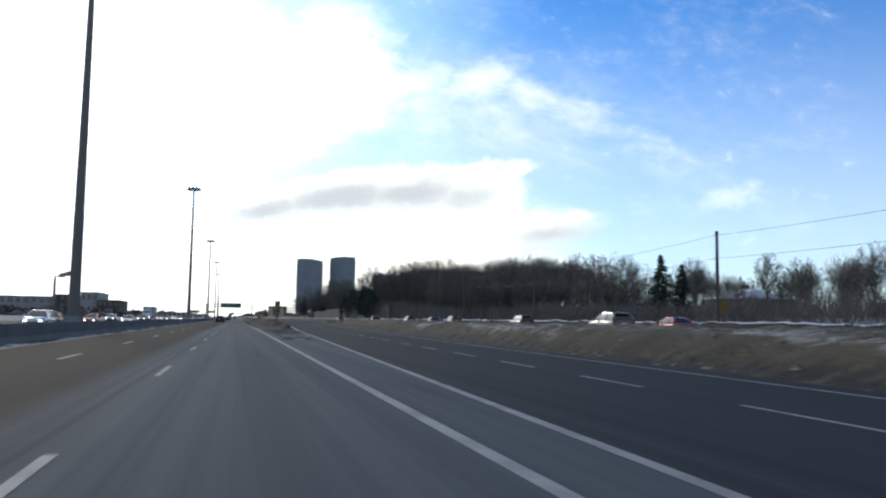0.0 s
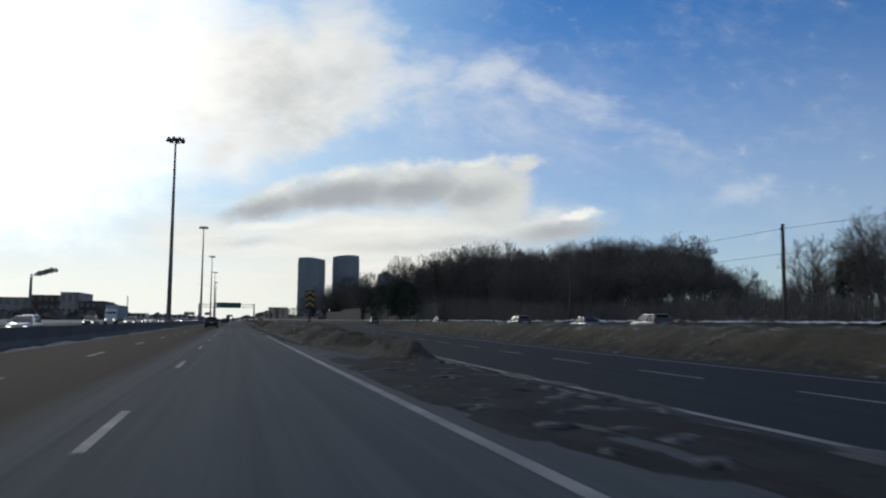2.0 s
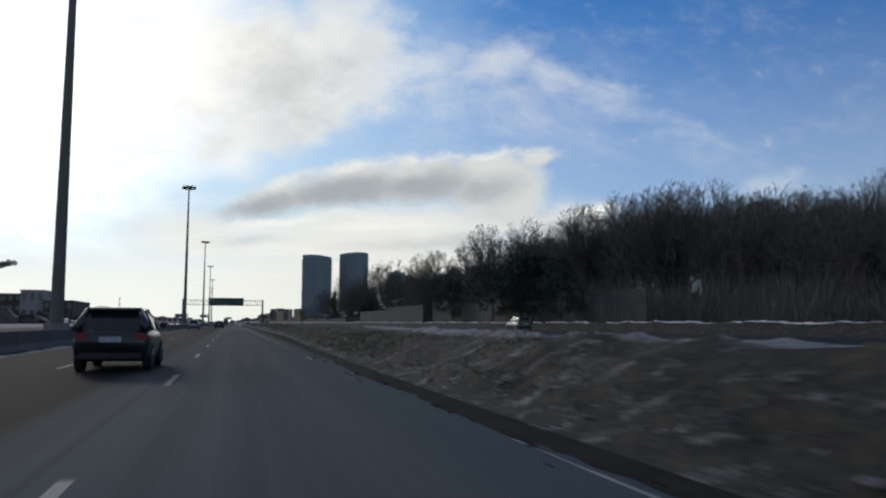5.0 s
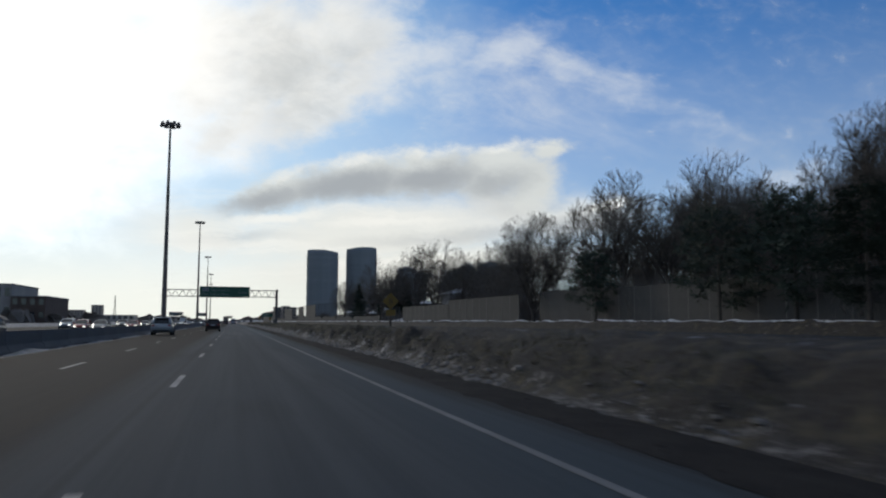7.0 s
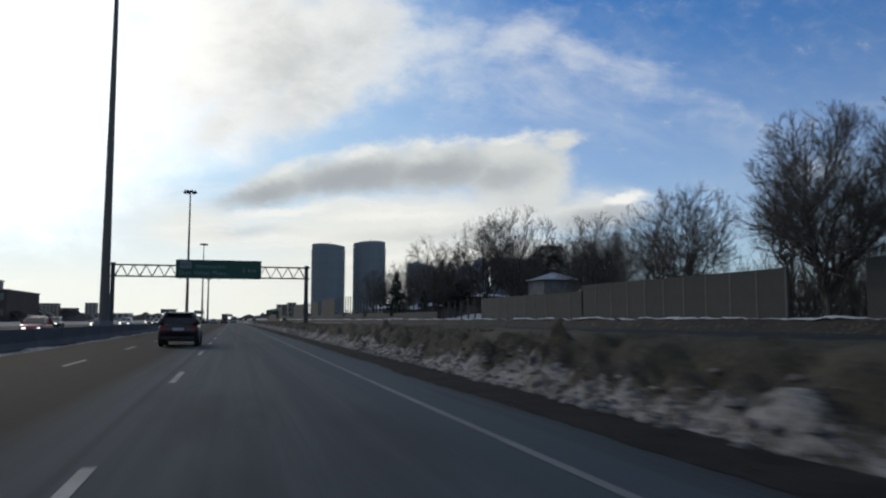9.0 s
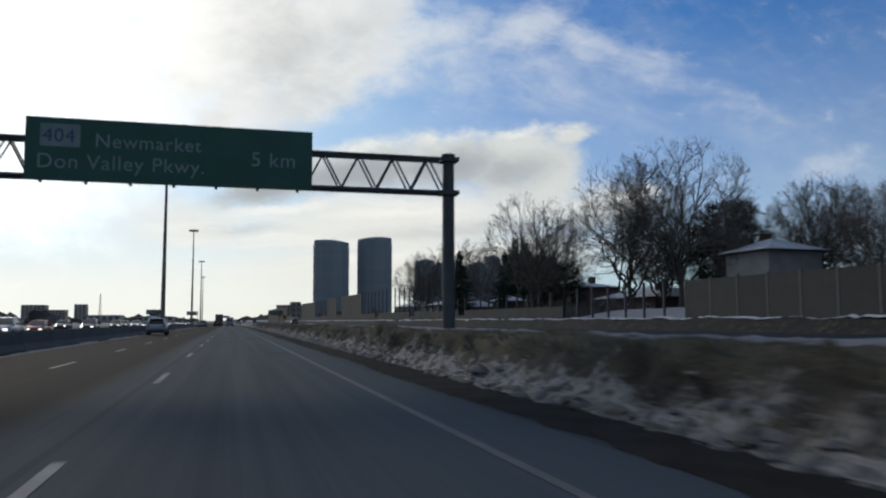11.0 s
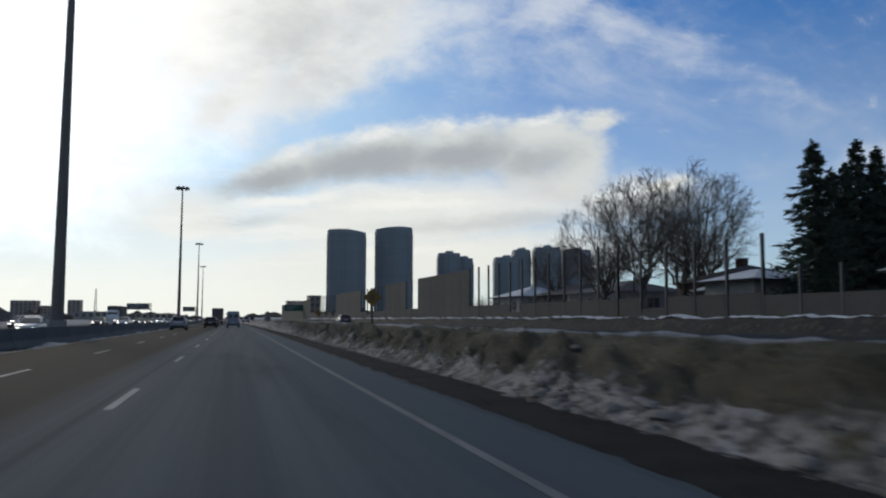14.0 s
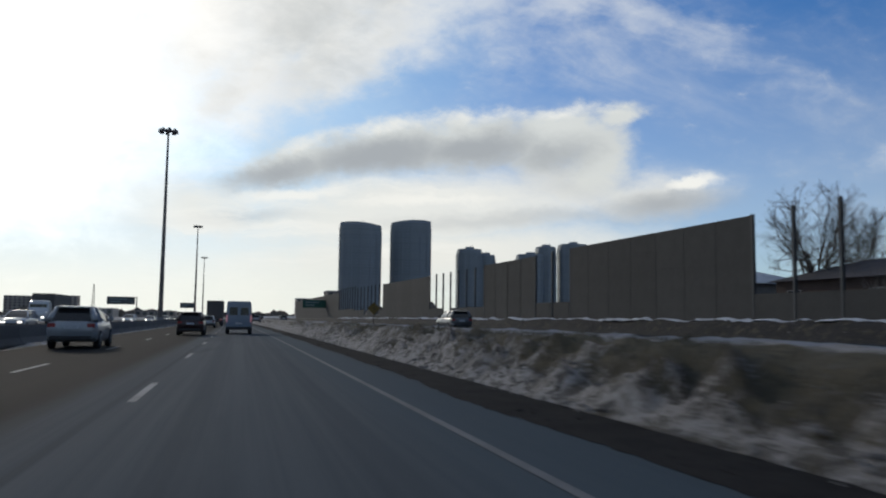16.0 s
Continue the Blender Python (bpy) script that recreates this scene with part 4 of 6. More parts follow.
def make_tower(name, m, width, depth, height, storeys, label, round_top=True, tilt=0.0):
    """A curved apartment tower: floor slabs with glazed bays between them."""
    t = thing(name, m, label, "apartment tower", "towers beyond the wood")
    fh = height / storeys
    n = 15
    pts = [(-math.cos(math.pi * k / (n - 1)) * width / 2, -math.sin(math.pi * k / (n - 1)) * depth * 0.28) for k in range(n)]
    ring = pts + [(width / 2, depth * 0.72), (-width / 2, depth * 0.72)]

    def prism(bm, z0, z1, grow=0.0, scale=1.0):
        cx, cy = 0, depth * 0.25
        def at(p, z):
            d = Vector((p[0] - cx, p[1] - cy, 0))
            q = Vector((cx, cy, z)) + d * scale + (d.normalized() * grow)
            return bm.verts.new(q)
        lo, hi = [at(p, z0) for p in ring], [at(p, z1) for p in ring]
        k = len(ring)
        for i in range(k):
            bm.faces.new((lo[i], lo[(i + 1) % k], hi[(i + 1) % k], hi[i]))
        bm.faces.new(hi)
        bm.faces.new(lo[::-1])

    slab_bm = bmesh.new()
    prism(slab_bm, -0.16, 0.16, 0.55)
    slab = part("floor_slab", slab_bm, TOWER_SLAB, t)
    bay_bm = bmesh.new()
    prism(bay_bm, 0.0, fh - 0.3, -0.1)
    bay = part("glazed_storey", bay_bm, TOWER_GLASS, t)
    for f in range(storeys):
        shrink = 1.0 if f < storeys - 1 or tilt else 0.96
        for src, dz in ((slab, 0.0), (bay, 0.15)):
            ob = src if f == 0 else new(src.name.split(".")[0], src.data)
            ob.parent = t
            ob.matrix_basis = pose(0, 0, f * fh + dz) @ Matrix.Diagonal((shrink, shrink, 1, 1))
    fin_bm = bmesh.new()
    box(fin_bm, -0.25, 0.25, -0.5, 0.5, 0, height - 2 * fh)
    fin = part("pier", fin_bm, TOWER_SLAB, t)
    spots = [ring[i] for i in (0, 3, 5, 7, 9, 11, 14)]
    for i, p in enumerate(spots):
        ob = fin if i == 0 else new("pier", fin.data)
        ob.parent = t
        ob.matrix_basis = pose(p[0] * 1.01, p[1] - 0.25, 0)
    bm = bmesh.new()
    prism(bm, height, height + 1.2, 0.0, 0.99 if tilt else 0.92)
    for v in bm.verts:
        if tilt and v.co.z > height + 0.5:
            v.co.z += 1.4 + tilt * v.co.x - 0.004 * v.co.x * v.co.x
    part("roof", bm, TOWER_SLAB, t)
    part("plant_room", boxes((-3.8, 5, depth * 0.1, depth * 0.5, height + 0.6, height + (2.8 if tilt else 4.1))), TOWER_SLAB, t)
    bm = bmesh.new()
    tube(bm, (1.5, depth * 0.3, height + 3), (1.5, depth * 0.3, height + 6.5), 0.12, 0.08, 6)
    tube(bm, (1.5, depth * 0.3, height + 5), (4.5, depth * 0.3, height + 6.2), 0.08, 0.08, 5)
    part("roof_crane", bm, MAST, t)
    return t


make_tower("apartment_tower", pose(118.0, 1344.0, 0, 0, 0, -4), 42.2, 30.7, 98.1, 32, "tall rounded grey apartment tower with glazed storeys", tilt=-0.07)
make_tower("apartment_tower", pose(176.2, 1369.6, 0, 0, 0, -8), 42.9, 30.7, 105.7, 35, "tall rounded blue-grey apartment tower with glazed storeys", tilt=0.06)
make_tower("apartment_tower", pose(243.4, 1372.2, 0, 0, 0, -8), 26.9, 25.6, 78.9, 26, "grey apartment tower with a stepped roof")
make_tower("apartment_tower", pose(263.9, 1379.8, 0, 0, 0, -8), 21.8, 25.6, 73.7, 24, "grey apartment tower wing, slightly lower")
make_tower("apartment_tower", pose(324.0, 1397.8, 0, 0, 0, -10), 30.7, 25.6, 77.6, 26, "broad grey apartment tower among bare trees")
make_tower("apartment_tower", pose(345.8, 1402.9, 0, 0, 0, -10), 21.8, 25.6, 87.8, 28, "broad grey apartment tower with a higher roof block")
make_tower("apartment_tower", pose(379.1, 1400.3, 0, 0, 0, -10), 33.3, 25.6, 91.7, 29, "light-fronted grey apartment tower with a rounded front")
make_tower("apartment_tower", pose(422.6, 1408.0, 0, 0, 0, -10), 38.4, 25.6, 90.4, 29, "wide grey apartment tower standing behind the houses")

# ---- noise wall under construction ----
def make_noise_wall():
    """Steel posts with precast panels dropped between them; some bays are full, some half, some still open."""
    wall = thing("noise_wall", pose(0, 0, 0), "unfinished roadside noise wall of brown-grey concrete panels between steel posts", "noise wall", kind="structure")
    spans = [(254.7, 335.4, 5.86, 5.86), (335.4, 353.3, 6.24, 6.24), (362.2, 399.4, 5.99, 5.99), (399.4, 436.5, 5.22, 5.22), (436.5, 462.1, 5.35, 0.0), (462.1, 517.1, 5.09, 3.3), (517.1, 537.6, 7.65, 3.36),
             (537.6, 580.3, 8.85, 3.45), (580.3, 607.7, 8.9, 8.9), (607.7, 616.3, 8.8, 3.4), (616.3, 632.5, 8.7, 8.7), (632.5, 657.6, 8.6, 3.3), (657.6, 690, 8.5, 8.5), (690, 719.4, 8.5, 3.4), (719.4, 746.2, 9.19, 3.81), (746.2, 870.4, 8.42, 8.42)]
    rng = random.Random(4)
    shapes = {}

    def shape(kind, height):
        key = (kind, round(height, 2))
        if key not in shapes:
            bm = bmesh.new()
            if kind == "slot_post":
                box(bm, -0.075, 0.075, -0.1, 0.1, 0, height)
            elif kind == "pale_post":
                box(bm, -0.11, 0.11, -0.12, 0.12, 0, height)
            elif kind == "post":
                box(bm, -0.1, 0.1, -0.015, 0.015, 0, height)
                box(bm, -0.115, -0.1, -0.085, 0.085, 0, height)
                box(bm, 0.1, 0.115, -0.085, 0.085, 0, height)
            else:
                n = max(1, round(height / 1.55))
                box(bm, -0.055, 0.075, -1.85, 1.85, 0, height - 0.01)
                for k in range(n):
                    z0, z1 = height * k / n, height * (k + 1) / n - 0.008
                    box(bm, -0.085, 0.085, -1.84, 1.84, z0, z1)
            me = bpy.data.meshes.new(kind)
            bm.to_mesh(me)
            bm.free()
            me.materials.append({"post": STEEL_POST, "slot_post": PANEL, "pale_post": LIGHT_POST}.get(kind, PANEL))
            shapes[key] = me
        return shapes[key]

    for y0, y1, top, panel in spans:
        n = max(1, round((y1 - y0) / 3.78))
        for k in range(n + 1):
            y = mix(y0, y1, k / n)
            g = 1.2
            jig = (0.0 if y > 512 else rng.choice((0, 0, 0, -0.05, 0.06))) if panel == top else rng.uniform(-0.08, 0.08)
            post = new("post", shape(("slot_post" if y > 512 else "pale_post") if panel == top else "post", round((top - g + (0.0 if panel == top and y > 512 else 0.1)) * 5) / 5))
            post.parent, post.matrix_basis = wall, pose(wall_x(y), y, g - 0.1 + jig, 0, 0, 3.2)
            if k < n and panel:
                h = panel - g
                if panel < top and rng.random() < 0.13:
                    h *= 0.55
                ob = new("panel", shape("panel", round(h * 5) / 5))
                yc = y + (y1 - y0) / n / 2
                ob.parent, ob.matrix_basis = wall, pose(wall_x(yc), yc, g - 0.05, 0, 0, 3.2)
    return wall


make_noise_wall()


# ---- trees ----
def grow_tree(seed, height, spread, fork, limbs, fine, lean=0.0, upright=0.5, thin=0.006):
    """Vertices and faces of a bare tree: (trunk and limbs), (branches and twigs)."""
    rng = random.Random(seed)
    wood, twigs = ([], []), ([], [])

    def stick(store, pts, radii, sides):
        verts, faces = store
        base = len(verts)
        for i, p in enumerate(pts):
            d = (pts[min(i + 1, len(pts) - 1)] - pts[max(i - 1, 0)]).normalized()
            u = d.orthogonal().normalized()
            v = d.cross(u)
            for k in range(sides):
                a = math.tau * k / sides
                verts.append(p + (u * math.cos(a) + v * math.sin(a)) * radii[i])
        for i in range(len(pts) - 1):
            for k in range(sides):
                a, b = base + i * sides + k, base + i * sides + (k + 1) % sides
                faces.append((a, b, b + sides, a + sides))

    def curve(start, way, length, n, wander, up):
        pts, d = [start], way.normalized()
        for _ in range(n):
            d = (d + Vector((rng.gauss(0, wander), rng.gauss(0, wander), rng.gauss(0, wander) + up))).normalized()
            pts.append(pts[-1] + d * (length / n))
        return pts

    def along(pts, t):
        k = min(int(t * (len(pts) - 1)), len(pts) - 2)
        f = t * (len(pts) - 1) - k
        return pts[k].lerp(pts[k + 1], f), (pts[k + 1] - pts[k]).normalized()

    def side_way(d, angle):
        u = d.orthogonal().normalized()
        u.rotate(Matrix.Rotation(rng.uniform(0, math.tau), 3, d))
        return d * math.cos(angle) + u * math.sin(angle)

    r0 = height * 0.014
    trunk = curve(Vector((0, 0, -0.5)), Vector((lean, 0, 1)), height * fork + 0.5, 4, 0.05, 0.1)
    stick(wood, trunk, [r0 * 1.6, r0 * 1.15, r0, r0 * 0.95, r0 * 0.85], 8)
    heart = Vector((0, 0, height * 0.56))
    girth = Vector((spread, spread, 0.44)) * height
    lobes = [rng.uniform(0, math.tau) for _ in range(3)]

    def to_rim(p, d):
        """How far a shoot may run before it leaves the domed, slightly lobed crown."""
        q = Vector(((p.x - heart.x) / girth.x, (p.y - heart.y) / girth.y, (p.z - heart.z) / girth.z))
        e = Vector((d.x / girth.x, d.y / girth.y, d.z / girth.z))
        a, b, c = e.dot(e), q.dot(e), q.dot(q) - 1.0
        s = (-b + math.sqrt(max(0.0, b * b - a * c))) / a
        tip = p + d * max(0.0, s)
        turn = math.atan2(tip.y, tip.x)
        return max(0.0, s) * (1.0 + 0.07 * math.sin(2 * turn + lobes[0]) + 0.06 * math.sin(5 * turn + 6 * tip.z / height + lobes[1]))

    for i in range(limbs):
        p, d = along(trunk, rng.uniform(0.45, 1.0) if i > 1 else 1.0)
        turn = math.tau * (i * 0.618 + rng.uniform(-0.08, 0.08))
        up = math.asin(mix(0.0, 0.98, ((i + 0.5) / limbs)))
        goal = heart + Vector((math.cos(turn) * math.cos(up) * spread, math.sin(turn) * math.cos(up) * spread, math.sin(up) * 0.42)) * height * rng.uniform(0.68, 0.86)
        out = Vector((goal.x - p.x, goal.y - p.y, 0))
        bow = p + out * mix(0.62, 0.3, upright) + Vector((0, 0, (goal.z - p.z) * mix(0.30, 0.55, upright)))
        n = 8
        limb = []
        for k in range(n + 1):
            f = k / n
            q = p * (1 - f) ** 2 + bow * (2 * f * (1 - f)) + goal * f * f
            if 0 < k < n:
                q += Vector((rng.gauss(0, 0.019), rng.gauss(0, 0.019), rng.gauss(0, 0.012))) * height
            limb.append(q)
        rl = r0 * rng.uniform(0.5, 0.75)
        stick(wood, limb, [rl * (1 - 0.11 * k) for k in range(n + 1)], 5)
        for j in range(fine[0]):
            t2 = 0.2 + 0.8 * rng.random() ** 0.75
            p2, d2 = along(limb, t2)
            way = (side_way(d2, rng.uniform(0.4, 1.2)) + (p2 - heart).normalized() * 0.25 + Vector((0, 0, 0.3 * upright))).normalized()
            b_len = min(height * rng.uniform(0.15, 0.32) * (1.1 - 0.3 * t2), 0.93 * to_rim(p2, way))
            if b_len < 0.25:
                continue
            branch = curve(p2, way, b_len, 4, 0.2, 0.06)
            rb = rl * (1 - 0.75 * t2) * 0.55 + 0.014
            stick(twigs, branch, [rb * (1 - 0.17 * k) for k in range(5)], 3)
            for k in range(fine[1]):
                p3, d3 = along(branch, rng.uniform(0.15, 1.0))
                way3 = (side_way(d3, rng.uniform(0.35, 1.0)) + Vector((0, 0, 0.22 * upright))).normalized()
                s_len = min(max(b_len, 0.1 * height) * rng.uniform(0.3, 0.6), to_rim(p3, way3) * rng.uniform(0.9, 1.03))
                if s_len < 0.08:
                    continue
                tip3 = p3 + way3 * s_len
                stick(twigs, [p3, tip3], [thin * 1.6, thin * 0.7], 3)
                for q in range(fine[2]):
                    p4 = p3.lerp(tip3, rng.uniform(0.15, 1.0))
                    way4 = (side_way(way3, rng.uniform(0.25, 0.75)) + Vector((0, 0, 0.15 * upright))).normalized()
                    t_len = min(max(s_len, 0.05 * height) * rng.uniform(0.35, 0.75), to_rim(p4, way4) * rng.uniform(0.95, 1.12) + 0.1)
                    w = side_way(way4, 1.5) * thin
                    b = len(twigs[0])
                    twigs[0].extend((p4 - w, p4 + w, p4 + way4 * t_len))
                    twigs[1].append((b, b + 1, b + 2))
    return wood, twigs


def make_tree(seed, height, spread, fork, limbs, fine, label, upright=0.5, thin=0.006):
    t = thing("bare_tree", pose(0, 0, 0), label, "tree")
    wood, twigs = grow_tree(seed, height, spread, fork, limbs, fine, upright=upright, thin=thin)
    mesh_object("trunk", *wood, BARK, t, smooth=True)
    mesh_object("crown", *twigs, TWIG, t, "bare brown winter twigs")
    return t


def ground_at(x, y):
    return verge_height(x, y)


def stand(source, x, y, size, turn=0.0):
    """Sets a tree or house at a place of the sketch plan, enlarged so many times over its size there."""
    x, y, k = K * x + 0.2, K * y, K * size
    source.matrix_basis = pose(x, y, ground_at(x, y) - 0.05, 0, 0, turn) @ Matrix.Diagonal((k, k, k, 1))


def place(source, x, y, height, base, turn=None, group=""):
    """A copy of a tree; place and height in units of the sketch plan."""
    k, x, y = K * height / base, K * x + 0.2, K * y
    c = copy_thing(source, pose(x, y, ground_at(x, y) - 0.05, 0, 0, random.uniform(0, 360) if turn is None else turn))
    c.matrix_basis = c.matrix_basis @ Matrix.Diagonal((k, k, k, 1))
    if group:
        c["group"] = group
    return c


big_trees = [make_tree(11 + i, 15.0, s, f, n, b, "bare broad-crowned tree behind the noise wall", u, 0.0065)
             for i, (s, f, n, u, b) in enumerate(((0.40, 0.14, 14, 0.5, (24, 10, 9)), (0.40, 0.17, 12, 0.45, (15, 9, 8)), (0.44, 0.24, 11, 0.25, (15, 9, 8))))]
wood_trees = [make_tree(31 + i, 15.0, s, f, n, (11, 7, 7), "bare grey-brown woodland tree", u, 0.0105)
              for i, (s, f, n, u) in enumerate(((0.29, 0.36, 11, 0.85), (0.35, 0.3, 11, 0.75), (0.27, 0.42, 10, 0.95), (0.37, 0.28, 12, 0.6)))]
spots = [(36.4, 280, 14.4), (41.2, 365.8, 18.0), (35.2, 379.2, 16.2), (44.1, 361, 18.4), (39.5, 384, 14.6), (47.5, 337, 11.0), (45, 352, 9.5),
         (44, 326, 11.4), (52, 345, 11), (32.7, 432, 11.2), (33.6, 427, 12.6), (41.8, 434, 15.0), (46.6, 437, 14.6), (43.7, 470, 10.6),
         (38, 318, 12.5), (43, 311, 13.6), (40, 302, 13.2), (48, 371, 14.4), (52, 379, 15.0), (46, 396, 10.5), (56, 372, 14),
         (47, 462, 8), (52, 474, 9), (56, 455, 10), (51, 349, 12), (58, 357, 13), (63, 350, 13), (55, 366, 12.5), (60, 378, 12), (66, 372, 13),
         (57.7, 225.5, 16.8), (52, 232, 15.4), (63, 219, 16.2), (86, 236, 21.4), (91, 229, 20.6), (81, 242, 20.6), (80, 200, 17.2), (74, 206, 16.6), (70, 183, 14.2), (96, 246, 21)]
rnd = random.Random(77)
for i, (x, y, h) in enumerate(spots):
    if i < 3:
        src = big_trees[i]
        stand(src, x, y, h / 15, 40 * i)
    else:
        place(big_trees[1 + i % 2], x, y, h, 15.0 * big_trees[1 + i % 2].scale[2])
woods = []
for row in range(11):
    x = 46.5 + row * 5.2
    y = 148 + row * 1.0
    while y < (300 - row * 1.5 if row < 5 else 206):
        h = mix(9.6, 15.6, smoothstep(160, 235, y)) + row * 0.5 + rnd.uniform(-1.4, 1.2)
        h *= mix(1.0, 0.72, smoothstep(285, 300, y)) * mix(0.84, 1.0, smoothstep(150, 205, y))
        if y < 172 and rnd.random() < 0.3:
            y += 6
            continue
        woods.append((x + rnd.uniform(-2, 2), y + rnd.uniform(-2, 2), h))
        y += rnd.uniform(4.6, 7.2)
for x, y, h in [(60, 117, 10), (63, 124, 9.5), (66, 131, 9), (72, 104, 9), (78, 96, 8.5), (82, 88, 9.2), (88, 100, 10), (70, 138, 10.5), (66, 145, 11), (76, 122, 9),
                (95, 92, 10), (99, 84, 10), (92, 74, 8.6), (64, 80, 7.5), (70, 72, 7.0), (84, 62, 8)]:
    woods.append((x, y, h))
for i in range(26):  # the tall hump of the wood
    woods.append((78 + 20 * ((i * 0.618) % 1.0), 214 + 34 * ((i * 0.37) % 1.0), 17.0 + 2.4 * ((i * 0.71) % 1.0)))
for i in range(34):
    y = 52 + i * 2.9
    woods.append((66 + 26 * ((i * 0.618) % 1.0), y, 7.2 + 2.2 * ((i * 0.37) % 1.0)))
for i, (x, y, h) in enumerate(((55.9, 110.6, 10.6), (59.5, 113.5, 9.8), (52.5, 115, 8.4))):  # the group of garden trees
    place(big_trees[1 + i % 2], x, y, h, 15.0 * big_trees[1 + i % 2].scale[2])
for i, (x, y, h) in enumerate(woods):
    k = i % 4
    h *= (1.0 if x > 75 else mix(1.0, 0.92, smoothstep(205, 235, y))) * (1.0 + 0.55 * noise.noise(Vector((x * 0.075, y * 0.075, 5.0))))
    if y > 66:  # the wood thins out towards the back gardens, with low growth and a few young trees between
        thin = max(smoothstep(0.54, 0.68, x / max(1.0, y - 38.3)), smoothstep(0.67, 0.76, x / max(1.0, y - 51.2)), smoothstep(0.745, 0.81, x / max(1.0, y - 64.3)))
        garden = x / max(1.0, y - 51.2) > 0.90
        if thin > 0.5 and not garden and i > 3 and i % 3 == 1:
            continue
        if not garden:
            h = mix(h, min(h, 3.6 + 0.12 * (i % 30)), thin)
    if i < 4:
        stand(wood_trees[k], x, y, h / 15)
        wood_trees[k]["group"] = "trees of the roadside wood"
    else:
        place(wood_trees[k], x, y, h, 15.0 * wood_trees[k].scale[2], group="trees of the roadside wood")


def make_spruce(seed, height, radius, label, taper=0.85, low=0.05):
    """A spruce: a straight trunk with irregular drooping boughs clad in hanging needle sprays."""
    rng = random.Random(seed)
    t = thing("spruce", pose(0, 0, 0), label, "spruce")
    bm = bmesh.new()
    tube(bm, (0, 0, -0.3), (0, 0, height * 0.97), height * 0.014, 0.02, 8)
    part("trunk", bm, BARK, t)
    verts, faces = [], []
    count = 150
    for i in range(count):
        f = low + (0.985 - low) * (i + rng.uniform(-1.5, 1.5)) / count
        f = min(0.985, max(low, f))
        a = i * 2.39996 + rng.uniform(-0.5, 0.5)
        r = radius * ((1 - f) ** taper) * rng.choice((0.5, 0.75, 0.95, 1.05, 1.2)) * rng.uniform(0.85, 1.12) + 0.12
        out = Vector((math.cos(a), math.sin(a), 0))
        side = Vector((-out.y, out.x, 0))
        drop = r * rng.uniform(0.12, 0.38)
        foot = Vector((0, 0, f * height))
        n = 5
        spine = [foot + out * (r * s / n) - Vector((0, 0, drop * math.sin(s / n * 2.2) / 0.81)) for s in range(n + 1)]
        for s in range(n):
            for _ in range(7):
                q = spine[s].lerp(spine[s + 1], rng.random())
                w = (0.13 * r * (1.3 - s / n) + 0.13) * rng.uniform(0.7, 1.4)
                d = (side * rng.uniform(-1.0, 1.0) + out * rng.uniform(0.1, 0.9) + Vector((0, 0, rng.uniform(-0.75, 0.25)))).normalized()
                up = (Vector((0, 0, 1)) * rng.uniform(0.6, 1.0) + side * rng.uniform(-0.6, 0.6)) * rng.uniform(0.05, 0.11)
                b = len(verts)
                verts += [q - up, q + d * w * 2, q + up]
                faces.append((b, b + 1, b + 2))
    for _ in range(14):
        q = Vector((0, 0, height * rng.uniform(0.95, 1.0)))
        b = len(verts)
        a = rng.uniform(0, math.tau)
        verts += [q, q + Vector((math.cos(a) * 0.25, math.sin(a) * 0.25, 0.12)), q + Vector((0, 0, 0.16))]
        faces.append((b, b + 1, b + 2))
    mesh_object("crown", verts, faces, NEEDLES, t, "dark green drooping boughs")
    return t


def make_pine(seed, height, radius, label):
    """A rough-crowned pine: needle clumps at the ends of uneven boughs."""
    rng = random.Random(seed)
    t = thing("pine", pose(0, 0, 0), label, "pine")
    bm = bmesh.new()
    tube(bm, (0, 0, -0.3), (0.2, 0.1, height * 0.9), height * 0.02, 0.04, 8)
    part("trunk", bm, BARK, t)
    verts, faces = [], []
    for i in range(85):
        f = rng.uniform(0.16, 0.97)
        a = rng.uniform(0, math.tau)
        shape = math.sin(min(1.0, (f - 0.02) / 0.45) * math.pi / 2) * (1 - f) ** 0.42 * 1.25
        r = radius * shape * math.sqrt(rng.uniform(0.15, 1.0))
        c = Vector((math.cos(a) * r, math.sin(a) * r, f * height + rng.uniform(-0.3, 0.3)))
        size = rng.uniform(0.55, 1.15) * radius / 3.6
        for _ in range(70):
            d = Vector((rng.gauss(0, 1), rng.gauss(0, 1), rng.gauss(0.1, 0.6))).normalized()
            q = c + d * size * rng.uniform(0.0, 0.8)
            tip = q + (d + Vector((rng.gauss(0, 0.5), rng.gauss(0, 0.5), rng.gauss(0.1, 0.4)))).normalized() * size * rng.uniform(0.35, 0.7)
            w = d.orthogonal().normalized() * 0.07
            b = len(verts)
            verts += [q - w, q + w, tip]
            faces.append((b, b + 1, b + 2))
    mesh_object("crown", verts, faces, NEEDLES, t, "ragged dark green needle clumps")
    return t


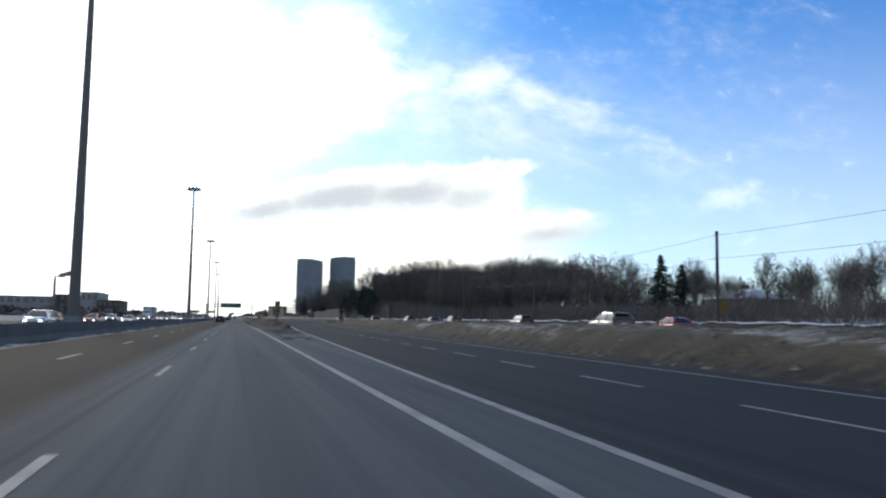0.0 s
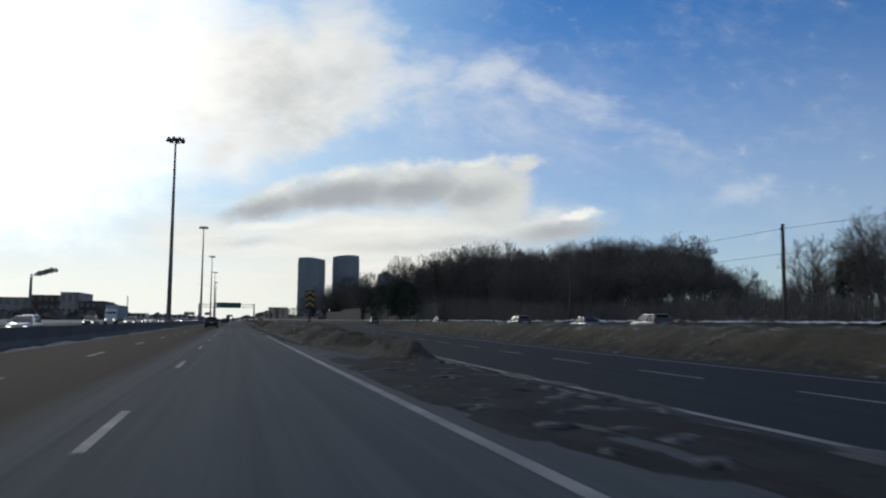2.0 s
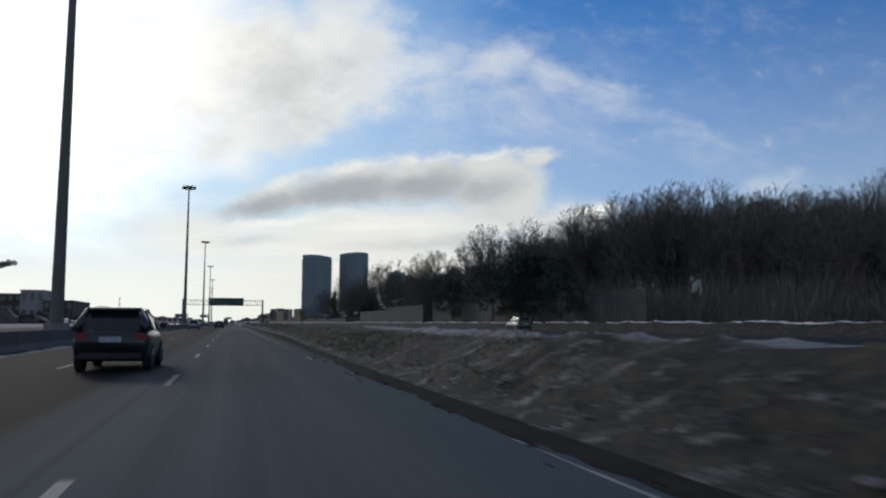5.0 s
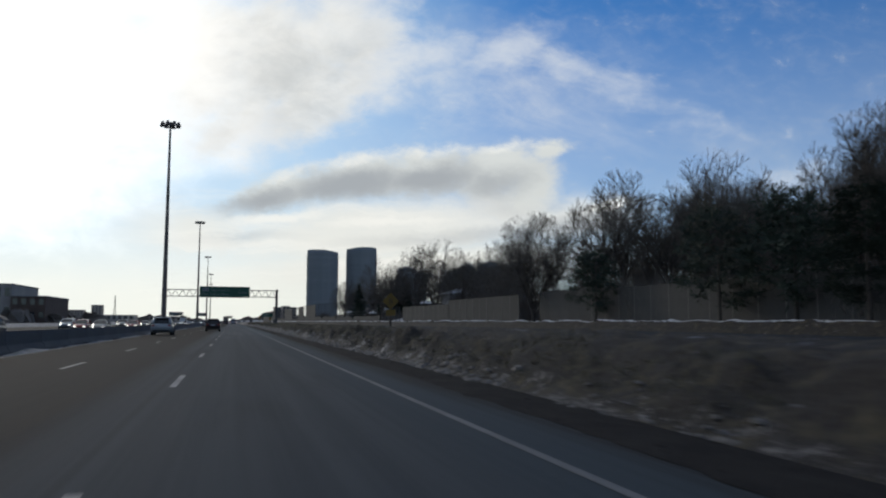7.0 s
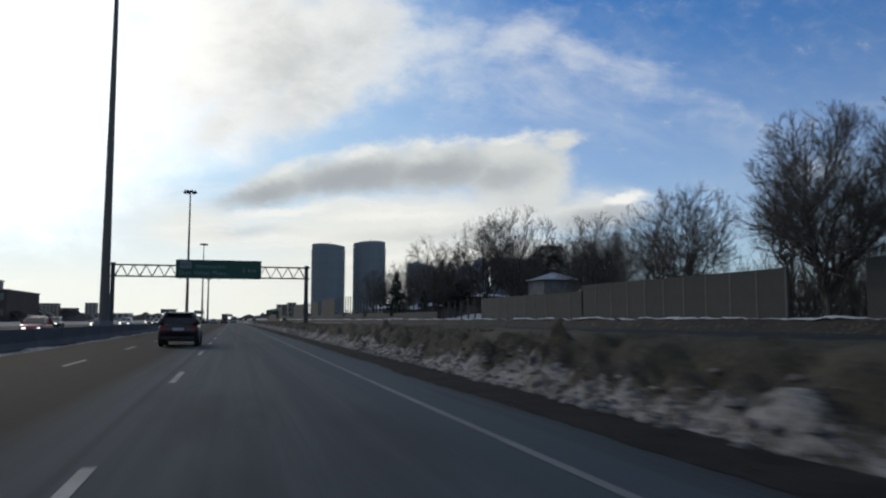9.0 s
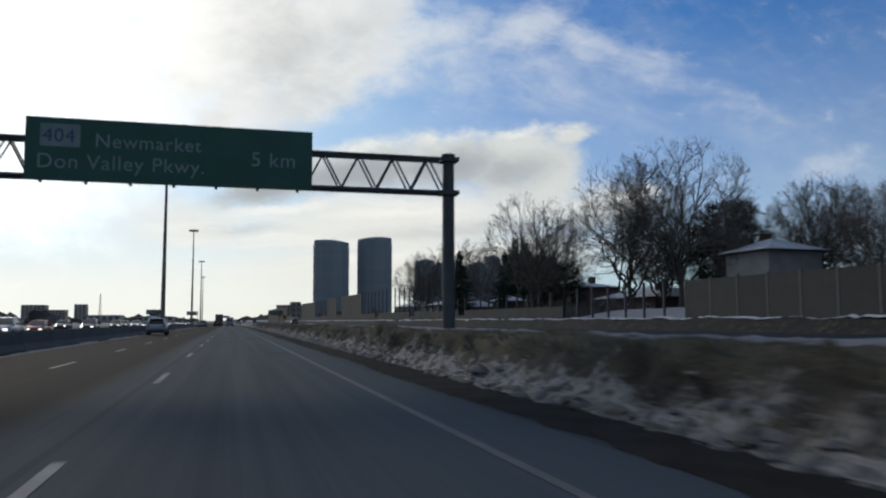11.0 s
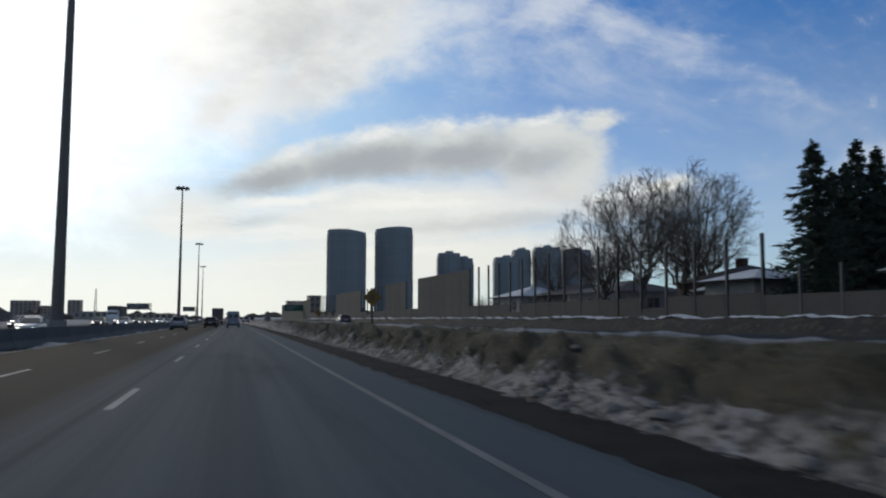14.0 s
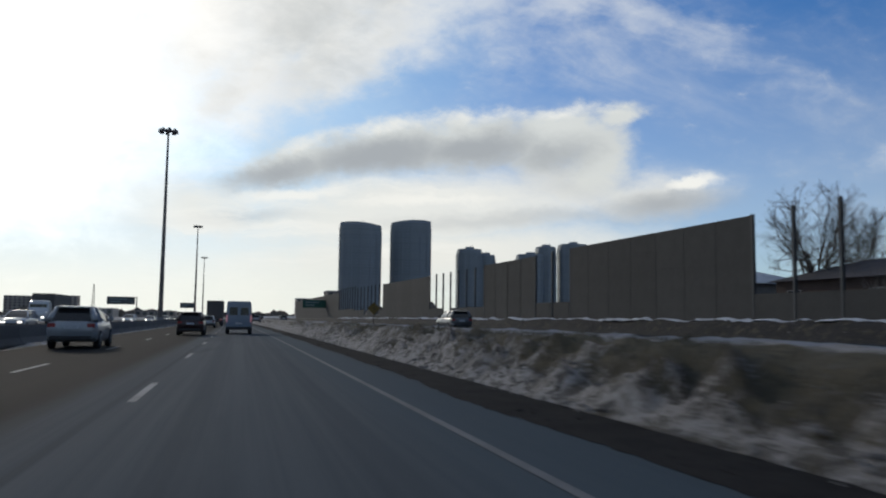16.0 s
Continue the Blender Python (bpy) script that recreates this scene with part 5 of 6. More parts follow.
spruce = make_spruce(5, 12.0, 3.9, "dark green spruce standing behind the noise wall")
stand(spruce, 33.2, 405, 0.9)
slim = make_spruce(9, 12.0, 3.3, "dark green slender spruce in a garden")
stand(slim, 46, 415.6, 1.12)
pine = make_pine(14, 12.0, 4.6, "dark rough-crowned pine in front of the noise wall")
stand(pine, 35.0, 259, 0.64)
for src, x, y, h in ((slim, 48, 415.7, 13.0), (spruce, 44.8, 417, 11.4), (spruce, 49.4, 417.5, 11.6), (slim, 53.3, 415.9, 10.8), (spruce, 47, 418, 12.0), (pine, 50.5, 362, 11.6), (slim, 39.5, 386, 8.6), (pine, 41.5, 384, 7.5),
                     (spruce, 50.5, 88.6, 8.4), (slim, 54, 89.5, 7.2), (pine, 34.6, 237, 9.2), (pine, 36.5, 231, 9.6), (pine, 35.2, 223, 8.8), (pine, 35, 214, 8.0), (spruce, 58, 118, 5.5),
                     (spruce, 37.5, 397.5, 6.4)):
    place(src, x, y, h, 12.0 * src.scale[2])


def make_brush(name, spots, label, seed):
    """Thickets of thin bare shoots, too fine to count."""
    rng = random.Random(seed)
    verts, faces = [], []
    for x, y, h, r in spots:
        x, y, h, r = K * x + 0.2, K * y, K * h, K * r
        z0 = ground_at(x, y)
        for _ in range(200):
            a, q = rng.uniform(0, math.tau), r * math.sqrt(rng.random())
            p = Vector((x + math.cos(a) * q, y + math.sin(a) * q, z0 + rng.uniform(-0.1, 0.5) * h))
            d = Vector((rng.gauss(0, 0.45), rng.gauss(0, 0.45), 1)).normalized() * h * rng.uniform(0.25, 0.6)
            w = Vector((rng.uniform(-1, 1), rng.uniform(-1, 1), 0)).normalized() * rng.uniform(0.02, 0.05)
            b = len(verts)
            verts += [p - w, p + w, p + d]
            faces.append((b, b + 1, b + 2))
    ob = mesh_object(name, verts, faces, TWIG)
    return tagged(ob, label, "undergrowth", kind="stuff")


thicket = []
for row in range(5):
    y = 150.0
    while y < 305:
        tall = mix(3.0, 5.4, smoothstep(150, 200, y)) * rnd.uniform(0.6, 1.4)
        thicket.append((39.5 + row * 5 + rnd.uniform(-1.5, 1.5), y, tall, 2.6))
        y += rnd.uniform(2.0, 3.2)
for i in range(150):
    y = 150 + 66 * ((i * 0.618) % 1.0)
    thicket.append((60 + 42 * ((i * 0.37) % 1.0), y, rnd.uniform(3.5, 5.5) if y > 168 else rnd.uniform(2.5, 3.5), 3.2))
make_brush("undergrowth", thicket, "dense dark brown undergrowth along the edge of the wood", 21)
hedge = []
for i in range(110):
    y = 20 + i * 1.15
    hedge.append((44 + rnd.uniform(-1, 14), y, rnd.uniform(2.2, 4.4), 2.2))
for i in range(110):
    y = 300 + i * 1.6
    if 339 < y < 364 or (y > 392 and i % 3):
        continue
    hedge.append((wall_x(K * y) / K + rnd.uniform(2.5, 9), y, rnd.uniform(1.4, 3.0) + 2.6 * (1 - smoothstep(318, 352, y)), 1.7))
for i in range(90):
    hedge.append((58 + 40 * ((i * 0.618) % 1.0), 60 + i * 1.05, rnd.uniform(1.4, 3.4) + 2.2 * max(0.0, math.sin(i * 0.4)), 2.6))
for x, y, h in ((47, 334, 6.0), (50, 338, 6.5), (53, 342, 6.0), (49, 331, 7.0), (56, 347, 6.5), (60, 352, 6.0), (55, 336, 7.0), (62, 358, 5.0), (64, 366, 4.5)):
    hedge.append((x, y, h, 3.0))
make_brush("hedge", hedge, "bare brown hedges and shrubs along back gardens", 22)


def make_grass():
    """Dead grass standing in tufts on the mounds."""
    rng = random.Random(6)
    verts, faces = [], []
    for _ in range(26000):
        if rng.random() < 0.2:
            y = rng.uniform(4, 225)
            x0, x1 = ramp_r(y) + 1.4, coll_l(y) - 1.0
        else:
            y = 84 + 510 * rng.random()
            x0, x1 = express_r(y) + 0.8, min(ramp_l(y), coll_l(y)) - 1.5
        if x1 - x0 < 0.6:
            continue
        x = x0 + (min(x1 - x0, 5.9 if y < 192 else 1.8)) * rng.random()
        if noise.noise(Vector((x * 0.35, y * 0.2, 2))) < -0.12:
            continue
        z = verge_height(x, y)
        for _ in range(4):
            h = rng.uniform(0.07, 0.17) if y < 218 else rng.uniform(0.05, 0.13)
            p = Vector((x + rng.gauss(0, 0.12), y + rng.gauss(0, 0.12), z - 0.02))
            w = Vector((rng.uniform(-1, 1), rng.uniform(-1, 1), 0)).normalized() * 0.014
            tip = p + Vector((rng.gauss(0.0, 0.09), rng.gauss(0, 0.09), h))
            b = len(verts)
            verts += [p - w, p + w, tip]
            faces.append((b, b + 1, b + 2))
    ob = mesh_object("dead_grass", verts, faces, GRASS)
    return tagged(ob, "tufts of dead straw-coloured grass on the roadside mounds", "grass", kind="stuff")


make_grass()

# ---- houses, signs, poles, far buildings ----
def make_house(m, w, d, h, ridge, wall_mat, label, hip=True, chimney=None, snowy=True):
    """A bungalow; its front, with windows and a door, faces the road (-x)."""
    house = thing("house", m, label, "house", "bungalows behind the noise wall")
    part("wall", boxes((-d / 2, d / 2, -w / 2, w / 2, -0.3, h)), wall_mat, house)
    o = 0.55
    z0, z1 = h - 0.05, h + ridge
    run = d / 2 + o
    in_y = run if hip else 0.0
    lo = [(-run, -w / 2 - o), (run, -w / 2 - o), (run, w / 2 + o), (-run, w / 2 + o)]

    def roof(z_add, grow, mat, name, lab=""):
        bm = bmesh.new()
        base = [bm.verts.new((x * (1 + grow), y * (1 + grow), z0 + z_add)) for x, y in lo]
        a = bm.verts.new((0, -w / 2 - o + in_y, z1 + z_add))
        b = bm.verts.new((0, w / 2 + o - in_y, z1 + z_add))
        for f in ((base[0], base[1], a), (base[1], base[2], b, a), (base[2], base[3], b), (base[3], base[0], a, b)):
            bm.faces.new(f)
        bm.faces.new(base[::-1])
        return part(name, bm, mat, house, lab)

    roof(0.0, 0.0, SHINGLE, "roof")
    if snowy:
        roof(0.14, -0.015, SNOW, "roof_snow", "white snow cover on the roof")
    n = max(2, int(w // 3.2))
    for k in range(n):
        y = -w / 2 + (k + 0.5) * w / n
        if k == n // 2:
            door = part("door", boxes((-d / 2 - 0.06, -d / 2 + 0.02, y - 0.45, y + 0.45, 0.0, 2.05), bevel=0.01), SHINGLE, house, "dark front door")
            part("handle", boxes((-d / 2 - 0.11, -d / 2 - 0.06, y + 0.3, y + 0.36, 1.0, 1.1)), STEEL_POST, door)
        else:
            win = part("window", boxes((-d / 2 - 0.05, -d / 2 + 0.02, y - 0.75, y + 0.75, 0.95, 2.15), bevel=0.01), STUCCO, house, "pale window frame")
            for s in (-0.36, 0.36):
                part("pane", boxes((-d / 2 - 0.07, -d / 2 - 0.052, y + s - 0.3, y + s + 0.3, 1.03, 2.07)), WINDOW_GLASS, win)
    side = part("window", boxes((-0.8, 0.8, -w / 2 - 0.05, -w / 2 + 0.02, 0.95, 2.1), bevel=0.01), STUCCO, house, "pale window frame")
    for s in (-0.38, 0.38):
        part("pane", boxes((s - 0.33, s + 0.33, -w / 2 - 0.07, -w / 2 - 0.052, 1.03, 2.02)), WINDOW_GLASS, side)
    if chimney is not None:
        part("chimney", boxes((0.6, 1.4, chimney - 0.45, chimney + 0.45, h, z1 + 0.75), bevel=0.02), BRICK_WALL, house, "brick chimney")
        part("chimney_cap", boxes((0.52, 1.48, chimney - 0.53, chimney + 0.53, z1 + 0.75, z1 + 0.87), bevel=0.02), CONCRETE, house)
    return house


for x, y, w, d, h, r, mat, lab, ch in (
        (46, 349, 5.6, 5.6, 4.6, 1.2, STUCCO, "pale bungalow with a snow-covered hipped roof and a chimney", 2.0),
        (60, 366, 14, 9, 3.1, 1.5, BRICK_WALL, "low brown bungalow with snow on its roof", None),
        (54, 384, 15, 9, 2.9, 1.5, BRICK_WALL, "long brick bungalow with snow on its roof", None),
        (52, 402, 9, 8.4, 4.2, 0.9, BRICK_WALL, "brown brick house with thin snow on its low roof", -1.5),
        (40.4, 403, 4.4, 3.6, 3.6, 0.7, BRICK_WALL, "small dark brick house with a snow-covered roof", None),
        (32.6, 410, 5, 4.2, 3.4, 0.7, STUCCO, "pale garage close behind the wall with snow on its roof", None),
        (42, 424, 6, 6, 2.5, 1.2, BRICK_WALL, "small brick garage with a snow-covered roof", None),
        (47, 431, 10, 9, 3.2, 1.6, BRICK_WALL, "red-brown brick house with a dark shingle roof", 2.0),
        (44, 450, 12, 9, 2.8, 1.4, STUCCO, "low bungalow with a dark shingle roof", None),
        (46, 466, 12, 9, 2.9, 1.6, BRICK_WALL, "brick bungalow with a brown shingle roof", None),
        (45, 483, 11, 9, 2.9, 1.6, STUCCO, "pale bungalow with a snowy roof", None),
        (76, 107, 11, 9, 3.6, 1.6, STUCCO, "pale house with a snowy roof among bare trees", 2.0)):
    house = make_house(pose(0, 0, 0), w, d, h, r, mat, lab, True, ch, "shingle" not in lab)
    stand(house, x, y, 1.0, 3)
    house.location.z -= 0.05 if h > 4 else 1.1


def make_chevron_sign():
    g = ground_at(7.25, 150.1) - 0.1
    s = thing("chevron_sign", pose(7.25, 150.1, g, 0, 0, -3), "black and yellow chevron warning board on a wooden post", "road sign")
    z0 = 2.5 - g
    part("post", boxes((-0.11, 0.11, -0.0, 0.18, 0, z0 + 1.66), bevel=0.012), WOOD_POLE, s)
    part("board", boxes((-0.475, 0.475, -0.05, -0.005, z0, z0 + 1.92), bevel=0.006), BLACK, s, "black board")
    for k in range(3):
        z = z0 + 0.13 + k * 0.6
        pts = [(-0.45, z), (0.0, z + 0.33), (0.45, z), (0.45, z + 0.26), (0.0, z + 0.59), (-0.45, z + 0.26)]
        bm = bmesh.new()
        front = [bm.verts.new((x, -0.060, min(q, z0 + 1.9))) for x, q in pts]
        back = [bm.verts.new((x, -0.052, min(q, z0 + 1.9))) for x, q in pts]
        for f in ((0, 1, 4, 5), (1, 2, 3, 4)):
            bm.faces.new([front[i] for i in f])
            bm.faces.new([back[i] for i in f][::-1])
        for i in range(6):
            j = (i + 1) % 6
            bm.faces.new((front[i], back[i], back[j], front[j]))
        part("chevron", bm, YELLOW, s, "yellow chevron stripe")
    return s


make_chevron_sign()


def make_diamond_sign(x, y, z, size, label, tab=False):
    g = ground_at(x, y)
    s = thing("diamond_sign", pose(x, y, g - 0.1, 0, 0, -4), label, "road sign", "yellow warning signs")
    zc = z - g + 0.1
    part("post", boxes((-0.065, 0.065, 0.0, 0.1, 0, zc + size * 0.5)), WOOD_POLE, s)
    bm = bmesh.new()
    box(bm, -size / 2, size / 2, -0.03, -0.005, -size / 2, size / 2, 0.008)
    bmesh.ops.rotate(bm, verts=bm.verts, cent=(0, 0, 0), matrix=Matrix.Rotation(radians(45), 3, "Y"))
    bmesh.ops.translate(bm, verts=bm.verts, vec=(0, 0, zc))
    part("plate", bm, SHADED_YELLOW, s)
    bm = boxes((-0.09, -0.04, -0.042, -0.031, zc - 0.23, zc + 0.2))
    part("symbol_bar", bm, BLACK, s)
    part("symbol_bar", boxes((0.05, 0.10, -0.042, -0.031, zc - 0.23, zc + 0.15)), BLACK, s)
    if tab:
        part("tab", boxes((-0.33, 0.33, -0.03, -0.005, zc - size * 0.72 - 0.41, zc - size * 0.72), bevel=0.006), SHADED_YELLOW, s)
    return s


make_diamond_sign(9.6, 289.3, 2.72, 0.8, "yellow diamond sign with a tab on a post in dead grass", True)
make_diamond_sign(8.25, 517, 2.7, 0.85, "dim yellow diamond sign lit from behind on a post on the mound")
make_diamond_sign(17.2, 640, 2.8, 1.2, "yellow diamond sign beside the collector lanes")
make_diamond_sign(51.4, 76.8, 3.3, 1.2, "yellow diamond sign behind the collector lanes")


def make_far_sign(x0, x1, y, z0, z1, label, mat):
    s = thing("overhead_sign", pose(0, y, 0), label, "road sign")
    part("panel", boxes((x0, x1, -0.06, 0.0, z0, z1), bevel=0.02), mat, s)
    zc = (z0 + z1) / 2
    bm = bmesh.new()
    tube(bm, (x1 + 0.5, 0.25, 0), (x1 + 0.5, 0.25, z1 + 0.2), 0.2, 0.16, 10)
    part("post", bm, STEEL_POST, s)
    for z in (z0 + 0.3, z1 - 0.2):
        bm = bmesh.new()
        tube(bm, (x0, 0.2, z), (x1 + 0.5, 0.2, z), 0.07, 0.07, 6)
        part("arm", bm, STEEL_POST, s)
    for k, (a, b) in enumerate(((0.12, 0.7), (0.12, 0.5))):
        z = mix(z0, z1, 0.62 - 0.36 * k)
        part("bar", boxes((mix(x0, x1, a), mix(x0, x1, b), -0.075, -0.062, z, z + (z1 - z0) * 0.16)), SIGN_WHITE, s, "unreadable white lettering as a bar")
    return s


make_far_sign(17.8, 24.7, 774, 4.6, 6.9, "dark blue-green direction sign over the collector lanes", SIGN_GREEN)
make_far_sign(-30.7, -23.7, 973, 6.1, 8.9, "dark back of an overhead sign across the far carriageway", SIGN_BACK)
make_far_sign(-43.5, -34.6, 819, 5.3, 7.9, "dark overhead sign beside the opposite carriageway", SIGN_BACK)
make_far_sign(-10.2, -1.9, 1472, 6.5, 9.7, "distant overhead sign across the express lanes", SIGN_BACK)


def make_utility_pole(x, y, top):
    g = ground_at(x, y)
    p = thing("utility_pole", pose(x, y, g), "weathered wooden utility pole carrying wires", "utility pole", "utility poles")
    bm = bmesh.new()
    tube(bm, (0, 0, -0.3), (0, 0, top - g), 0.2, 0.15, 10)
    part("pole", bm, WOOD_POLE, p)
    for drop in (0.5, 2.9):
        bm = bmesh.new()
        tube(bm, (-0.12, 0, top - g - drop), (-0.34, 0, top - g - drop), 0.05, 0.05, 6)
        part("insulator", bm, CONCRETE, p)
    return p


poles = [(47.6, 15.4, 11.5), (48.2, 73, 11.1), (50.0, 130.4, 10.9), (55.2, 192, 12.9)]
for p in poles:
    make_utility_pole(*p)


def make_wire(name, a, b, sag):
    verts, faces = [], []
    n = 14
    for k in range(n + 1):
        t = k / n
        q = Vector(a).lerp(Vector(b), t) - Vector((0, 0, sag * 4 * t * (1 - t)))
        verts += [q + Vector((dx, 0, dz)) for dx, dz in ((0.016, 0), (0, 0.016), (-0.016, 0), (0, -0.016))]
        if k:
            i = 4 * k
            faces += [(i - 4 + j, i - 4 + (j + 1) % 4, i + (j + 1) % 4, i + j) for j in range(4)]
    ob = mesh_object(name, verts, faces, BLACK)
    return tagged(ob, "black overhead wire between wooden poles", "wire", "overhead wires")


for a, b in zip(poles, poles[1:]):
    for dx, dz in ((-0.34, -0.5), (-0.34, -2.9)):
        make_wire("overhead_wire", (a[0] + dx, a[1], a[2] + dz), (b[0] + dx, b[1], b[2] + dz), 0.5)


# far_brick and factory_cladding: tones lightened, so the distance haze sits in the colour
BRICK_FAR = material("far_brick", [(0.32, 0.275, 0.245), (0.26, 0.22, 0.195)], 0.05, 0.9, per_object=0.2)
BRICK_DARK = material("dark_brick", [(0.11, 0.075, 0.06), (0.085, 0.06, 0.05), (0.13, 0.095, 0.08)], 0.2, 0.9, per_object=0.2)
CLAD = material("factory_cladding", [(0.34, 0.31, 0.29), (0.27, 0.25, 0.235)], 0.1, 0.8, stretch=(3, 1, 0.2))


def make_block(name, x0, x1, y0, y1, h, mat, label, category, rows, cols, ledge=True):
    """A plain far building with a roof slab and rows of windows on the side that faces the road."""
    b = thing(name, pose((x0 + x1) / 2, y0, 0), label, category)
    w = (x1 - x0) / 2
    part("wall", boxes((-w, w, 0, y1 - y0, 0, h)), mat, b)
    part("roof", boxes((-w - 0.3, w + 0.3, -0.3, y1 - y0 + 0.3, h, h + 0.5)), SNOW if not ledge else CONCRETE, b)
    me = None
    for r in range(rows):
        for c in range(cols):
            x = -w + (c + 0.5) * 2 * w / cols
            z = (r + 0.4) * h / rows
            if me is None:
                bm = boxes((-w / cols * 0.55, w / cols * 0.55, -0.12, 0.02, 0, h / rows * 0.45))
                ob = part("window", bm, WINDOW_GLASS, b)
                me = ob.data
            else:
                ob = new("window", me)
                ob.parent = b
            ob.matrix_basis = pose(x, 0, z)
    return b


make_block("factory", -176, -133, 655, 715, 14.5, CLAD, "grey-brown factory hall with a flat roof", "factory", 2, 8)
make_block("factory", -132, -113, 652, 712, 16.2, BRICK_DARK, "brown brick factory block beside a chimney", "factory", 3, 5)
make_block("factory", -113, -101, 648, 700, 18.2, CLAD, "tall pale-fronted factory bay", "factory", 2, 3)
make_block("factory", -101, -86, 646, 700, 12.6, BRICK_DARK, "low dark brick factory wing", "factory", 2, 4)
make_block("apartment_block", -327.7, -291.8, 1792, 1818, 28.9, BRICK_FAR, "distant brown apartment block", "apartment block", 7, 6)
make_block("apartment_block", -289.3, -263.7, 1805, 1830, 21.3, BRICK_FAR, "distant low brown apartment block", "apartment block", 5, 5)
make_block("apartment_block", -248.3, -230.4, 1792, 1815, 30.2, BRICK_FAR, "distant narrow apartment tower", "apartment block", 8, 3)
make_block("warehouse", -204.8, -153.6, 1600, 1651, 11.0, CLAD, "distant flat-roofed grey warehouse", "warehouse", 1, 6)
make_block("warehouse", -143.4, -89.6, 1728, 1779, 9.7, BRICK_FAR, "distant low brown warehouse hall", "warehouse", 1, 6)
make_block("apartment_block", 38.4, 44.2, 899, 916, 13.8, BRICK_FAR, "small brown apartment block beside the lanes", "apartment block", 4, 2)
make_block("apartment_block", 51.2, 79.4, 1293, 1318, 20.0, BRICK_FAR, "low brown apartment block at the foot of the towers", "apartment block", 5, 6)


def make_chimney():
    c = thing("factory_chimney", pose(-130.6, 644, 0), "slender factory chimney beside a hall", "chimney")
    bm = bmesh.new()
    tube(bm, (0, 0, 0), (0, 0, 27.2), 1.15, 0.77, 12)
    part("shaft", bm, CONCRETE, c)
    bm = bmesh.new()
    tube(bm, (0, 0, 27.2), (0, 0, 27.8), 0.92, 0.92, 12)
    part("rim", bm, BRICK_FAR, c)


make_chimney()


def make_smoke():
    """The grey plume that leans away from the chimney's mouth."""
    rng = random.Random(52)
    verts, faces = [], []
    for k in range(26):
        f = k / 25
        c = Vector((-130.6 + 14 * f ** 0.8 + rng.gauss(0, 0.5), 644 + rng.gauss(0, 0.8), 28.6 + 4.6 * f ** 0.6 + rng.gauss(0, 0.35)))
        r = mix(0.9, 1.7, math.sin(f * 2.4)) * rng.uniform(0.7, 1.15)
        b, rows, cols = len(verts), 6, 9
        for i in range(rows + 1):
            for j in range(cols):
                u, v = math.pi * i / rows, math.tau * j / cols
                d = Vector((math.sin(u) * math.cos(v), math.sin(u) * math.sin(v), math.cos(u)))
                verts.append(c + d * r * (1 + 0.35 * lump(d.x * 1.5 + k, d.y * 1.5, d.z * 1.5)))
        for i in range(rows):
            for j in range(cols):
                p, q = b + i * cols + j, b + i * cols + (j + 1) % cols
                faces.append((p, p + cols, q + cols, q))
    return tagged(mesh_object("smoke", verts, faces, SMOKE, smooth=True), "thin grey smoke drifting from the factory chimney", "smoke", kind="stuff")


SMOKE = material("thin_smoke", [(0.30, 0.28, 0.27), (0.24, 0.225, 0.22)], 0.3, 1.0)
SMOKE.node_tree.nodes["Principled BSDF"].inputs["Alpha"].default_value = 0.42
make_smoke()


def make_lattice_tower():
    t = thing("lattice_mast", pose(-208.6, 1792, 0), "distant lattice mast on the skyline", "mast")
    for k, (a, b) in enumerate(((-2, -2), (2, -2), (2, 2), (-2, 2))):
        bm = bmesh.new()
        tube(bm, (a, b, 0), (a * 0.2, b * 0.2, 48), 0.45, 0.32, 5)
        part("leg", bm, MAST, t)
    for k in range(9):
        z = 4 + k * 5
        s = 2.0 * (1 - 0.8 * z / 48)
        part("brace", boxes((-s, s, -s, s, z, z + 0.4)), MAST, t)


make_lattice_tower()


def make_far_woods():
    """Low broken lines of distant trees round the horizon."""
    rng = random.Random(40)
    verts, faces = [], []

    def clump(x, y, w, h):
        x, y, w, h = K * x, K * y, K * w, K * h
        b = len(verts)
        n = 9
        for k in range(n):
            a = math.pi * k / (n - 1)
            r = rng.uniform(0.75, 1.1)
            verts.append((x - math.cos(a) * w * r, y + rng.uniform(-3, 3), h * math.sin(a) * r))
        for k in range(n):
            verts.append((verts[b + k][0], verts[b + k][1] + w, verts[b + k][2] * 0.9))
        faces.append(tuple(range(b, b + n)))
        for k in range(n - 1):
            faces.append((b + k, b + n + k, b + n + k + 1, b + k + 1))

    for _ in range(150):
        clump(rng.uniform(-140, -34) - 30, rng.uniform(420, 640), rng.uniform(2.5, 6), rng.uniform(3, 6.5))
    for _ in range(420):
        y = rng.uniform(1300, 2600)
        x = rng.uniform(-0.62, 0.75) * y
        if -0.035 < x / y < 0.012:
            continue
        clump(x, y, rng.uniform(8, 22), rng.uniform(5, 13))
    for _ in range(60):
        clump(rng.uniform(45, 300), rng.uniform(640, 1000), rng.uniform(4, 8), rng.uniform(5, 10))
    ob = mesh_object("far_woods", verts, faces, TWIG)
    return tagged(ob, "low brown lines of distant bare woods", "woods", kind="stuff")


make_far_woods()

# ---- vehicles ----
def paint(name, c):
    mat = material(name, [c, tuple(v * 0.85 for v in c), tuple(v * 0.6 + 0.03 for v in c)], 0.8, 0.32, metal=0.25, spec=0.5, coat=0.5)
    return mat


